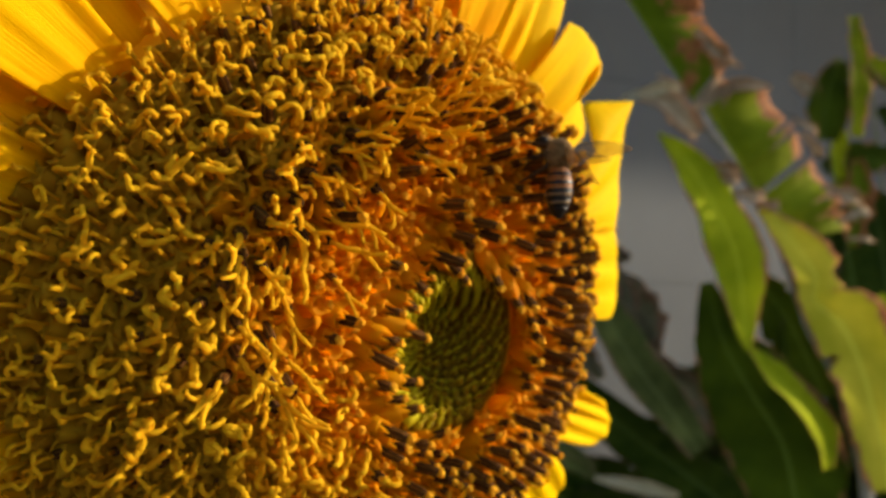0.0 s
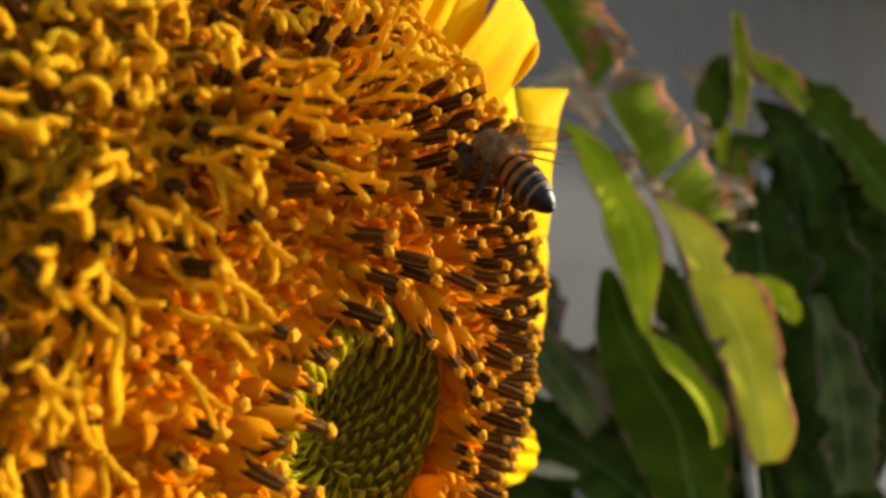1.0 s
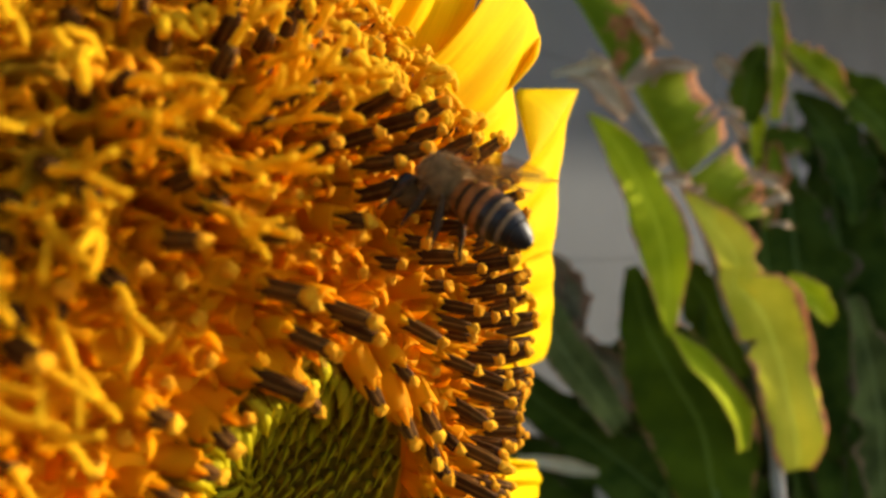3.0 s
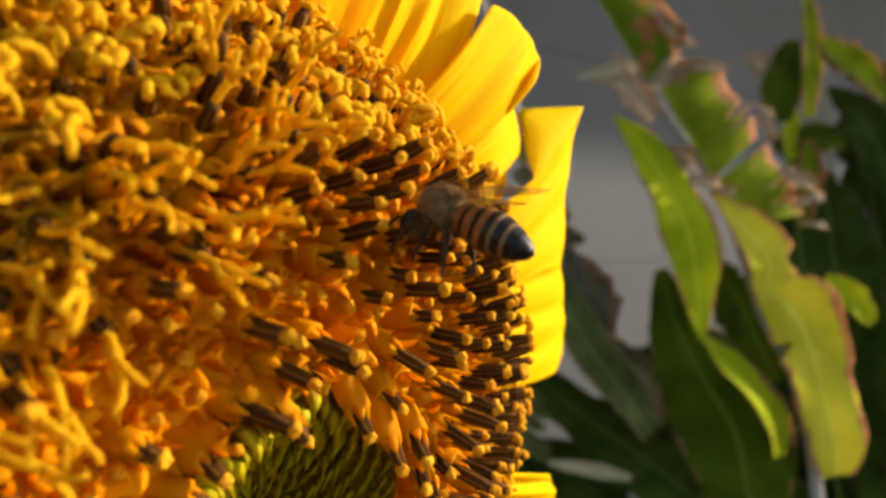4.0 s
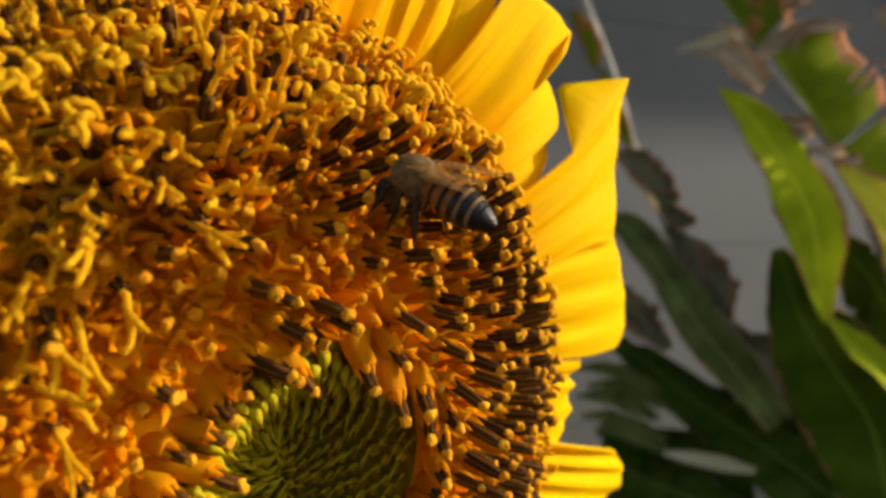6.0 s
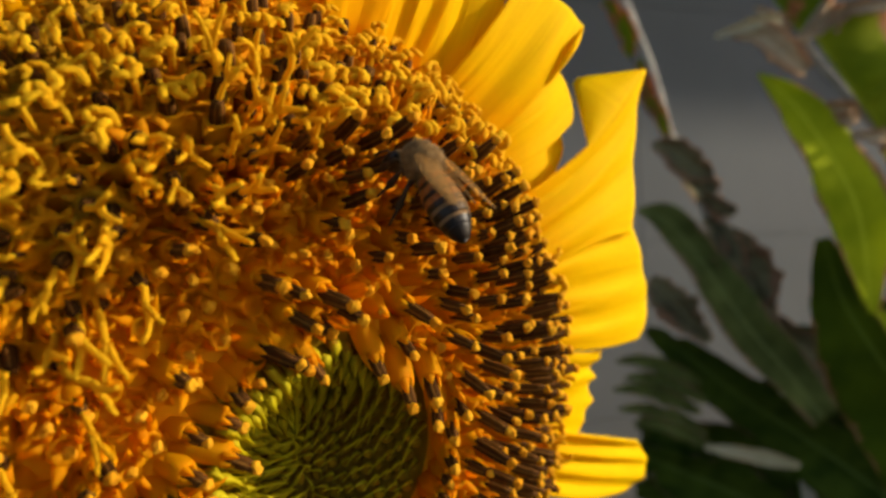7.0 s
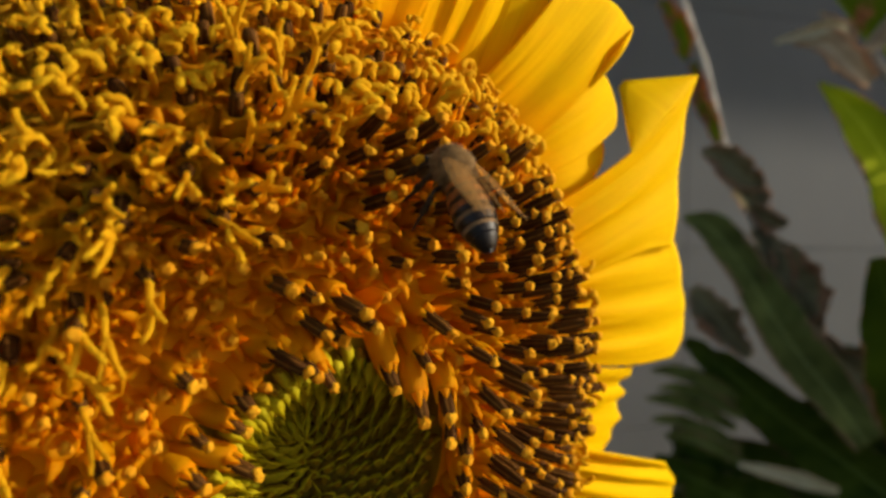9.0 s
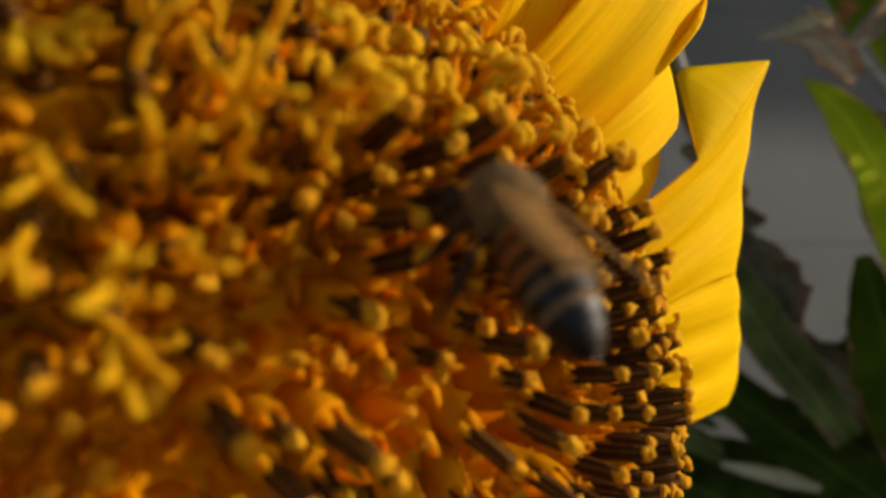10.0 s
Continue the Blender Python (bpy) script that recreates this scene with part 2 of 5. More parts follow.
def sheet_mesh(name, grid, place, thick, mat):
    """A thin closed sheet over a grid of points (rows along, columns across)."""
    g = np.array(grid)
    ga = np.gradient(g, axis=0)
    gb = np.gradient(g, axis=1)
    nor = np.cross(ga, gb)
    nor /= np.linalg.norm(nor, axis=2, keepdims=True) + 1e-12
    rows, cols = g.shape[:2]
    verts = np.concatenate([(g + nor * thick / 2).reshape(-1, 3), (g - nor * thick / 2).reshape(-1, 3)])
    m, faces = rows * cols, []
    for i in range(rows - 1):
        for k in range(cols - 1):
            a = i * cols + k
            q = (a, a + 1, a + cols + 1, a + cols)
            faces.append(q[::-1])
            faces.append(tuple(j + m for j in q))
    rim = [k for k in range(cols)] + [i * cols + cols - 1 for i in range(1, rows)]
    rim += [(rows - 1) * cols + k for k in range(cols - 2, -1, -1)] + [i * cols for i in range(rows - 2, 0, -1)]
    for a, b in zip(rim, rim[1:] + rim[:1]):
        faces.append((a, b, b + m, a + m))
    p = np.array(place).reshape(-1, 3)
    return to_mesh(name, verts, faces, [mat], place=np.concatenate([p, p]))


# ---- setting: ground and wall ----
WALL_TURN = radians(32)


def turned(x, y):
    """A place along the wall, which stands askew to the x axis."""
    c, s = math.cos(WALL_TURN), math.sin(WALL_TURN)
    return 0.3 + (x - 0.3) * c - (y - 1.5) * s, 1.6 + (x - 0.3) * s + (y - 1.5) * c


def wall_box(lo, hi):
    v, f = box_data(lo, hi)
    return [(*turned(x, y), z) for x, y, z in v], f


def setting():
    v, f = [], []
    n = 24
    for i in range(n + 1):
        for k in range(n + 1):
            x, y = [math.copysign(abs(c) ** 3 * 60, c) for c in (2 * i / n - 1, 2 * k / n - 1)]
            v.append((x, y, 0.015 * noise.noise((3 * x, 3 * y, 0))))
    for i in range(n):
        for k in range(n):
            a = i * (n + 1) + k
            f.append((a, a + n + 1, a + n + 2, a + 1))
    tagged(new("ground", to_mesh("ground", v, f, [M_GROUND])), "bare brown garden soil", "ground", kind="structure")
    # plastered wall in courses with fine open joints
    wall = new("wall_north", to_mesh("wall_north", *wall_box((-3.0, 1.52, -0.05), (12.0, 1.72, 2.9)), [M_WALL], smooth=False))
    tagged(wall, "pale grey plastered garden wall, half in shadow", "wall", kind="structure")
    joint = 0.002
    xs = [-3.0, -1.95, -0.9, 0.13, 1.12, 2.1, 3.2, 4.5, 6.0, 8.0, 10.0, 12.0]
    zs = [0.0, 0.42, 0.80, 1.18, 1.70, 2.25, 2.9]
    for i in range(len(xs) - 1):
        for k in range(len(zs) - 1):
            lo, hi = (xs[i] + joint / 2, 1.50, zs[k] + joint / 2), (xs[i + 1] - joint / 2, 1.524, zs[k + 1] - joint / 2)
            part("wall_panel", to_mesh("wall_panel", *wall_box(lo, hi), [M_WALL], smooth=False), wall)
    # slab out of view, added only to cast the shadow over the upper wall
    eave = new("eave", to_mesh("eave", *wall_box((-3.2, SHADOW_SLAB_FRONT, 2.9), (12.2, 2.0, 3.0)), [M_WALL], smooth=False))
    tagged(eave, "unseen grey slab added above the wall to shade its upper half", "eave", kind="structure")


def box_data(lo, hi):
    v = [(x, y, z) for x in (lo[0], hi[0]) for y in (lo[1], hi[1]) for z in (lo[2], hi[2])]
    return v, [(0, 1, 3, 2), (4, 6, 7, 5), (0, 4, 5, 1), (2, 3, 7, 6), (0, 2, 6, 4), (1, 5, 7, 3)]


# front edge of the added slab, set so its shadow ends halfway down the wall
SHADOW_SLAB_FRONT = 1.5 - 1.45 * (SUN_TO.x * math.sin(WALL_TURN) - SUN_TO.y * math.cos(WALL_TURN)) / SUN_TO.z
setting()

# ---- sunflower ----
# the head's own axes: x and y across the disc, z out of its face
FACE = Vector((0.74084, -0.64401, -0.19081))
ACROSS = Vector((0.65606, 0.75471, 0.0))
RISE = FACE.cross(ACROSS)
HEART = Vector((0.00071, 0.09088, 1.19225))
HEAD = Matrix.Translation(HEART) @ Matrix((ACROSS, RISE, FACE)).transposed().to_4x4()
FOOT = Vector((-0.09, 0.19, 0.0))
GOLDEN = math.pi * (3 - math.sqrt(5))


def crown_height(r):
    """Height of the floret tips over the heart, in mm, at r mm from it."""
    return 8.4 + 0.0016 * r ** 2 - 4.9e-6 * r ** 4 - 10.2 * math.exp(-(r / 8.5) ** 3)


def floret_length(r):
    s = max(0.0, min(1.0, (r - 8.0) / 5.0))
    return 1.6 + 5.0 * s * s * (3 - 2 * s)


def rim(a):
    """Radius of the disc at angle a: it is drawn out a little to one side."""
    return 45.0 + 4.5 * math.cos(a - radians(172)) + 3.0 * math.cos(2 * (a - radians(155))) + 3.0 * max(0.0, math.cos(a + 0.75)) ** 4 - 4.0 * max(0.0, math.cos(a - 0.15)) ** 4 + 2.0 * max(0.0, math.cos(a - 0.9)) ** 6 - 2.6 * max(0.0, math.cos(a - radians(138))) ** 14


def seat(r):
    """Radius, height and tilt of the seat of a floret whose tip lies at r mm."""
    slope = crown_height(r + 0.5) - crown_height(r - 0.5)
    tilt = math.atan(-slope) * (0.85 + 0.6 * max(0.0, min(1.0, (r - 18) / 10)))
    n = floret_length(r)
    return r - n * math.sin(tilt), crown_height(r) - n * math.cos(tilt), tilt


def hollow_shift(r):
    """The deepest point of the hollow lies off its middle."""
    k = max(0.0, 1 - (r / 20.0) ** 2)
    return Vector((-1.9 * k, -2.2 * k, 0))


def seat_pose(r, a, lean=0.0, spin=0.0):
    """Pose in head space, metres, of a floret with its tip at r mm, angle a; lean turns it outwards; y faces outwards."""
    foot, high, tilt = seat(r)
    foot += (rim(a) - 43.0) * max(0.0, min(1.0, (r - 10) / 33))
    tilt += lean
    out = Vector((math.cos(a), math.sin(a), 0))
    z = (out * math.sin(tilt) + Vector((0, 0.22, math.cos(tilt)))).normalized()
    x = (Matrix.Rotation(spin, 3, z) @ out.cross(z)).normalized()
    y = z.cross(x)
    m = Matrix((x, y, z)).transposed().to_4x4()
    m.translation = (out * foot + Vector((0, 0, high)) + hollow_shift(r)) * MM
    return m


def corolla_data(rng, shut=False, worn=False, star=False):
    """Orange floret: a fleshy five-ribbed tube, closed round its throat, with five pointed lobes; shut: a pointed bud; worn: limp lobes; star: long spread lobes."""
    sides, high = 10, 0.0
    if shut:
        top = rng.uniform(4.2, 5.2)
        rings = [(-1.2, 1.15), (0.8, 1.28), (2.0, 1.22), (2.7, 1.0), (3.3, 0.72), (top - 0.6, 0.36), (top, 0.04)]
    elif not (worn or star):
        high = 1.1
        rings = [(-1.2, 1.05), (1.2, 1.10), (2.9, 1.08), (3.85, 1.0), (4.05, 0.82), (3.6, 0.5), (3.4, 0.05)]
    else:
        rings = [(-1.2, 1.12), (0.8, 1.28), (2.0, 1.26), (2.75, 1.12), (2.95, 0.92), (2.5, 0.55), (2.3, 0.05)]
    v, f = [], []
    bend = rng.uniform(-0.35, 0.35)
    for z, r in rings:
        for k in range(sides):
            a = 2 * math.pi * k / sides
            q = r * (1.05 if k % 2 == 0 else 0.93)
            v.append(Vector((q * math.cos(a) + bend * max(0.0, z - 2.0) / 2, q * math.sin(a), z)) * MM)
    for i in range(len(rings) - 1):
        for k in range(sides):
            a, b = i * sides + k, i * sides + (k + 1) % sides
            f.append((a, b, b + sides, a + sides))
    f += [tuple(reversed(range(sides))), tuple(range((len(rings) - 1) * sides, len(rings) * sides))]
    for k in range(5):
        if shut:
            break
        a = 2 * math.pi * k / 5 + rng.uniform(-0.15, 0.15)
        flare = rng.uniform(0.45, 1.5) if worn else rng.uniform(-0.1, 1.35) if star else rng.uniform(-0.4, 0.15)
        long, wide = (rng.uniform(1.5, 2.5) if star else rng.uniform(1.0, 1.7)), rng.uniform(0.40, 0.56)
        out, side = Vector((math.cos(a), math.sin(a), 0)), Vector((-math.sin(a), math.cos(a), 0))
        o, tilt = out * (0.95 - 0.1 * high) + Vector((0, 0, 2.5 + high)), flare * 0.4
        n = len(v)
        for s, w, thick in ((0.0, 1.0, 0.17), (0.34, 0.95, 0.15), (0.70, 0.55, 0.10), (1.0, 0.06, 0.03)):
            d = out * math.sin(tilt) + Vector((0, 0, math.cos(tilt)))
            up = out * math.cos(tilt) - Vector((0, 0, math.sin(tilt)))
            p = o + d * (long * s)
            for q in (side * (-w * wide) - up * 0.10, up * thick, side * (w * wide) - up * 0.10, up * -thick):
                v.append((p + q) * MM)
            tilt += flare * 0.35
        for i in range(3):
            for j in range(4):
                c, e = n + 4 * i + j, n + 4 * i + (j + 1) % 4
                f.append((c, e, e + 4, c + 4))
        f += [(n + 3, n + 2, n + 1, n), (n + 12, n + 13, n + 14, n + 15), (30 + 2 * k, n, n + 1)]
    return v, f


def anther_mesh(name, z0, z1, rng):
    """Dark tube of joined anthers with paler seams."""
    sides, v, f, slots = 20, [], [], []
    lean = rng.uniform(-0.25, 0.25)
    levels = [z0, z0 + 0.35 * (z1 - z0), z0 + 0.8 * (z1 - z0), z1]
    for i, z in enumerate(levels):
        for k in range(sides):
            a = 2 * math.pi * k / sides
            r = (0.50, 0.56, 0.53, 0.40)[i] * (1.05 if k % 4 else 0.88)
            v.append(Vector((r * math.cos(a) + lean * ((z - z0) / (z1 - z0)) ** 2, r * math.sin(a), z)) * MM)
    for i in range(len(levels) - 1):
        for k in range(sides):
            a, b = i * sides + k, i * sides + (k + 1) % sides
            f.append((a, b, b + sides, a + sides))
            slots.append(1 if k % 4 == 0 else 0)
    f.append(tuple(range(3 * sides, 4 * sides)))
    slots.append(0)
    return to_mesh(name, v, f, [M_TUBE, M_SEAM], slots), Vector((lean, 0, z1))


def pollen_data(at, rng):
    """Crumbly clot of pollen on the mouth of an anther tube."""
    v, f = ball_data(Vector(at) * MM + Vector((0, 0, 0.12 * MM)), [0.48 * MM, 0.48 * MM, 0.46 * MM], 9, 13, 0.05, rng)
    mid, seed = Vector(at) * MM + Vector((0, 0, 0.12 * MM)), rng.uniform(0, 99)
    return [mid + (p - mid) * (1 + 0.55 * noise.noise((p - mid) * (2.6 / MM) + Vector((seed, 0, 0)))) for p in v], f


def curl_data(z0, rng):
    """Style that parts into two plump arms, rolled back or hanging side by side."""
    rods, top = [], z0 + rng.uniform(0.1, 1.5)
    neck = Vector((rng.uniform(-0.3, 0.3), rng.uniform(-0.3, 0.3), top))
    rods.append(tube_data([Vector((0, 0, z0 - 2.0)) * MM, Vector((neck.x * 0.3, neck.y * 0.3, (z0 + top) / 2)) * MM, neck * MM], [0.28 * MM, 0.26 * MM, 0.32 * MM], 7, True, 0.15, rng))
    turn, apart = 0.0, rng.choice((0.4, 0.7, 1.0, 1.6, 2.6))
    for s in (-0.5, 0.5):
        a = turn + s * apart
        out = Vector((math.cos(a), math.sin(a), 0))
        side = out.cross(Vector((0, 0, 1)))
        shift = side * (-0.34 * (1 if s > 0 else -1) * max(0.0, 1 - apart / 2))
        rad, pts = rng.uniform(0.34, 0.52), []
        if rng.random() < 0.35:
            # rolled into a ring
            sweep, stretch = rng.uniform(3.8, 5.8), rng.uniform(1.0, 1.35)
            for i in range(11):
                q = sweep * i / 10
                rr = rad * (1 - 0.02 * i)
                pts.append((neck + shift * min(1.0, i / 3) + out * (rad - rr * math.cos(q)) + Vector((0, 0, rr * math.sin(q) * stretch)) + side * (0.04 * i * s)) * MM)
        else:
            # hooked over and hanging
            drop, sway = rng.choice((rng.uniform(0.4, 1.0), rng.uniform(0.7, 1.4), rng.uniform(1.3, 2.2))), rng.uniform(-0.3, 0.3)
            for i in range(6):
                q = math.pi * 0.66 * i / 5
                pts.append((neck + shift * min(1.0, i / 3) + out * (rad - rad * math.cos(q)) + Vector((0, 0, rad * math.sin(q) * 1.2))) * MM)
            for i in range(1, 6):
                pts.append((neck + shift + out * (1.5 * rad + 0.75 * drop * i / 5) + Vector((0, 0, 1.04 * rad - 0.6 * drop * (i / 5) ** 1.3)) + side * (sway * math.sin(i * 0.9))) * MM)
        fat = rng.uniform(0.28, 0.36)
        rods.append(tube_data(pts, [fat * (0.86, 0.95, 1, 1, 1, 1, 1, 1, 0.97, 0.88, 0.62)[i] * MM for i in range(11)], 8, True, 0.13, rng))
    return join_data(*rods)


def frizz_data(z0, rng):
    """Older style: two thin arms that wriggle and roll up on themselves."""
    top = z0 + rng.uniform(0.2, 1.9)
    neck = Vector((rng.uniform(-0.4, 0.4), rng.uniform(-0.4, 0.4), top))
    rods = [tube_data([Vector((0, 0, z0 - 2.0)) * MM, Vector((neck.x * 0.3, neck.y * 0.3, (z0 + top) / 2)) * MM, neck * MM], [0.24 * MM, 0.22 * MM, 0.25 * MM], 6, True, 0.15, rng)]
    turn = rng.uniform(0, 6.28)
    for s in (0, 1):
        a = turn + s * rng.uniform(1.2, 3.4)
        pitch, bend, yaw = rng.uniform(0.5, 1.3), rng.uniform(-0.75, -0.25), rng.uniform(-0.3, 0.3)
        p, pts = neck.copy(), [neck * MM]
        step, n = rng.uniform(0.22, 0.31), 9
        for i in range(n):
            p = p + Vector((math.cos(pitch) * math.cos(a), math.cos(pitch) * math.sin(a), math.sin(pitch))) * step
            pitch += bend
            a += yaw
            if rng.random() < 0.15:
                bend = -bend * 0.8
            pts.append(p * MM)
        fat = rng.uniform(0.26, 0.33)
        rods.append(tube_data(pts, [fat * (1.0 - 0.25 * (i / n) ** 3) * MM for i in range(n + 1)], 6, True, 0.16, rng))
    return join_data(*rods)


def shoot_data(z0, rng):
    """Long fuzzy style, bent, forking late."""
    a, reach, length = -math.pi / 2 + rng.gauss(0, 0.6), rng.uniform(0.2, 1.2), rng.uniform(2.4, 4.3)
    out = Vector((math.cos(a), math.sin(a), 0))
    line = [Vector((0, 0, z0 - 0.6)) + out * (reach * (i / 6) ** 2) + Vector((rng.gauss(0, 0.05), rng.gauss(0, 0.05), length * i / 6)) for i in range(7)]
    rods = [tube_data([p * MM for p in line], [(0.275 - 0.004 * i) * MM for i in range(7)], 8, True, 0.16, rng)]
    side = Vector((-out.y, out.x, 0))
    for s in (-1, 1):
        wide, far, sag = rng.uniform(0.2, 1.2), rng.uniform(1.6, 3.5), rng.uniform(-0.2, 1.2)
        pts = [line[-1] + side * (s * (0.12 + wide * (i / 7) ** 1.4)) + out * (sag * (i / 7) ** 2) + Vector((rng.gauss(0, 0.04), 0, far * i / 7 - 0.5 * sag * (i / 7) ** 3)) for i in range(8)]
        rods.append(tube_data([p * MM for p in pts], [(0.27 - 0.013 * i) * MM for i in range(8)], 8, True, 0.16, rng))
    return join_data(*rods)


def bud_data(rng):
    """Closed green floret, a blunt pointed knob."""
    v, f = ball_data((0, 0, 0.4 * MM), [0.64 * MM, 0.60 * MM, 1.05 * MM], 7, 9, 0.04, rng)
    return v, f


def scale_data(rng, broad):
    """Thin pointed chaff scale: it wraps the back of its bud and bends over it into a fine tip."""
    far, sway = rng.uniform(0.85, 1.2), rng.uniform(-0.25, 0.25)
    if broad:
        spine = [(-0.45, 0.2, 0.50), (-0.52, 0.8, 0.62), (-0.32, 1.30, 0.60), (0.05, 1.60, 0.46), (0.45, 1.78, 0.26), (0.85, 1.90, 0.10), (1.15, 2.05, 0.02)]
    else:
        spine = [(-0.58, 0.2, 0.30), (-0.66, 0.8, 0.30), (-0.52, 1.30, 0.24), (-0.2, 1.60, 0.17), (0.25, 1.80, 0.11), (0.8, 1.95, 0.07), (1.40, 2.02, 0.02)]
    v, f = [], []
    for i, (y, z, w) in enumerate(spine):
        y, z = y * (far if i > 3 else 1.0) + rng.uniform(-0.05, 0.05), z + rng.uniform(-0.06, 0.06)
        for x, up in ((-1, -0.07), (0, 0.10), (1, -0.07), (0, -0.05)):
            v.append(Vector((x * w + sway * (i / 6) ** 2, y - up * 0.8, z + up)) * MM)
    for i in range(6):
        for k in range(4):
            a, b = 4 * i + k, 4 * i + (k + 1) % 4
            f.append((a, b, b + 4, a + 4))
    f += [(0, 3, 2, 1), (24, 25, 26, 27)]
    return v, f


RNG = random.Random(5)
SHUT_COROLLAS = [to_mesh("disc_floret", *corolla_data(RNG, True), [M_COROLLA]) for _ in range(6)]
OLD_COROLLAS = [to_mesh("disc_floret", *corolla_data(RNG, False, True), [M_COROLLA_OLD]) for _ in range(6)]
SPENT_COROLLAS = [to_mesh("disc_floret", *corolla_data(RNG, False, True), [M_COROLLA_SPENT]) for _ in range(6)]
COROLLAS = [to_mesh("disc_floret", *corolla_data(RNG), [M_COROLLA]) for _ in range(8)]
STARS = [to_mesh("disc_floret", *corolla_data(RNG, star=True), [M_COROLLA]) for _ in range(8)]
LONG_TUBES = [anther_mesh("anther_tube", 2.6, RNG.uniform(6.9, 7.8), RNG) for _ in range(6)]
LOW_TUBES = [anther_mesh("anther_tube", 1.6, RNG.uniform(3.0, 3.9), RNG) for _ in range(4)]
SHORT_TUBES = [anther_mesh("anther_tube", 1.8, RNG.uniform(4.4, 5.4), RNG) for _ in range(5)]
POLLENS = [to_mesh("pollen_tip", *pollen_data(at, RNG), [M_POLLEN]) for _, at in LONG_TUBES]
MID_TUBES = [anther_mesh("anther_tube", 2.6, RNG.uniform(5.5, 6.2), RNG) for _ in range(5)]
MID_POLLENS = [to_mesh("pollen_tip", *pollen_data(at, RNG), [M_POLLEN]) for _, at in MID_TUBES]
CURLS = [to_mesh("stigma", *curl_data(4.7, RNG), [M_STYLE]) for _ in range(20)]
FRIZZ = [to_mesh("stigma", *frizz_data(4.6, RNG), [M_STYLE]) for _ in range(24)]
SHOOTS = [to_mesh("stigma", *shoot_data(4.6, RNG), [M_STYLE]) for _ in range(10)]
BUDS = [to_mesh("closed_bud", *bud_data(RNG), [M_BUD]) for _ in range(2)]
SCALES = [to_mesh("bud_scale", *scale_data(RNG, i < 6), [M_TIP]) for i in range(12)]


class Heap:
    """Collects copies of meshes into one mesh."""

    def __init__(self):
        self.verts, self.faces, self.slots, self.mats, self.size = [], [], [], [], 0

    def add(self, me, m):
        n = len(me.vertices)
        co = np.empty(n * 3)
        me.vertices.foreach_get("co", co)
        a = np.array(m)
        self.verts.append(co.reshape(-1, 3) @ a[:3, :3].T + a[:3, 3])
        index = []
        for mat in me.materials:
            if mat not in self.mats:
                self.mats.append(mat)
            index.append(self.mats.index(mat))
        for p in me.polygons:
            self.faces.append(tuple(i + self.size for i in p.vertices))
            self.slots.append(index[p.material_index])
        self.size += n

    def mesh(self, name):
        return to_mesh(name, np.concatenate(self.verts), self.faces, self.mats, self.slots)


def receptacle_mesh():
    """Domed cushion that bears the florets, closed behind."""
    line = [(g, h + 1.3 * max(0.0, min(1.0, (r - 9.5) / 3, (26.0 - r) / 6))) for r in np.linspace(0.0, 43.5, 40) for g, h, _ in [seat(r)]]
    line += [(43.0, -13.0), (43.0, -17.0), (34.0, -22.0), (20.0, -26.0), (10.0, -28.0), (0.0, -28.5)]
    sides, v, f = 64, [], []
    for i, (r, h) in enumerate(line):
        off = hollow_shift(r) if i < 40 else Vector()
        for k in range(sides):
            a = 2 * math.pi * k / sides
            g = max(r, 0.01) + (rim(a) - 43.0) * max(0.0, min(1.0, (r - 8) / 29))
            v.append((Vector((g * math.cos(a), g * math.sin(a), h)) + off) * MM)
    for i in range(len(line) - 1):
        for k in range(sides):
            a, b = i * sides + k, i * sides + (k + 1) % sides
            f.append((a, a + sides, b + sides, b))
    slots = [2 if i < 9 else 0 if i < 41 else 1 for i in range(len(line) - 1) for _ in range(sides)]
    return to_mesh("receptacle", v, f, [M_RECEPTACLE, M_STEM, M_BUD], slots)


def petal_mesh(base, bend, tip, width, seed, point=2.2, cup=0.12, ridges=5, twist=0.0):
    """One ray floret: from its base over bend to the tip (head space, mm), with lengthwise pleats."""
    rng = random.Random(seed)
    b, c, t = Vector(base), Vector(bend), Vector(tip)
    rows, cols, grid, place = 22, 17, [], []
    ph = rng.uniform(0, 6)
    for i in range(rows):
        s = 1 - (1 - i / (rows - 1)) ** 1.7
        p = b * (1 - s) ** 2 + c * (2 * s * (1 - s)) + t * s * s
        d = ((c - b) * (1 - s) + (t - c) * s).normalized()
        side = d.cross(Vector((0, 0, 1))).normalized()
        up = side.cross(d)
        q = twist * s * s
        side, up = side * math.cos(q) + up * math.sin(q), up * math.cos(q) - side * math.sin(q)
        grow = 0.5 + 0.5 * min(1.0, s / 0.45) ** 0.8
        w = width / 2 * grow * max(0.0, 1 - s ** (point * 2)) ** 0.5 + 0.12
        row, prow = [], []
        for k in range(cols):
            x = 2 * k / (cols - 1) - 1
            broad = 2 * w / width
            lift = cup * width * (x * x - 0.4) * (0.4 + 0.6 * s) * broad
            pleat = width * (0.012 * math.cos(x * math.pi * ridges + ph) + 0.006 * math.cos(x * math.pi * (2 * ridges + 1) + 2 * ph)) * (1 - 0.6 * s) * broad
            curl = (0.5 * math.sin(3.1 * x + 4.0 * s + ph) * s + 0.35 * math.sin(5.0 * x - 7.0 * s + 2 * ph) * (1 - s)) * broad
            jag = 1 + 0.03 * math.sin(9 * s + ph + x)
            row.append((p + side * (w * x * jag) + up * (lift + pleat + curl)) * MM)
            prow.append((s, x, 0))
        grid.append(row)
        place.append(prow)
    return sheet_mesh("ray_petal", grid, place, 0.30 * MM, M_PETAL)


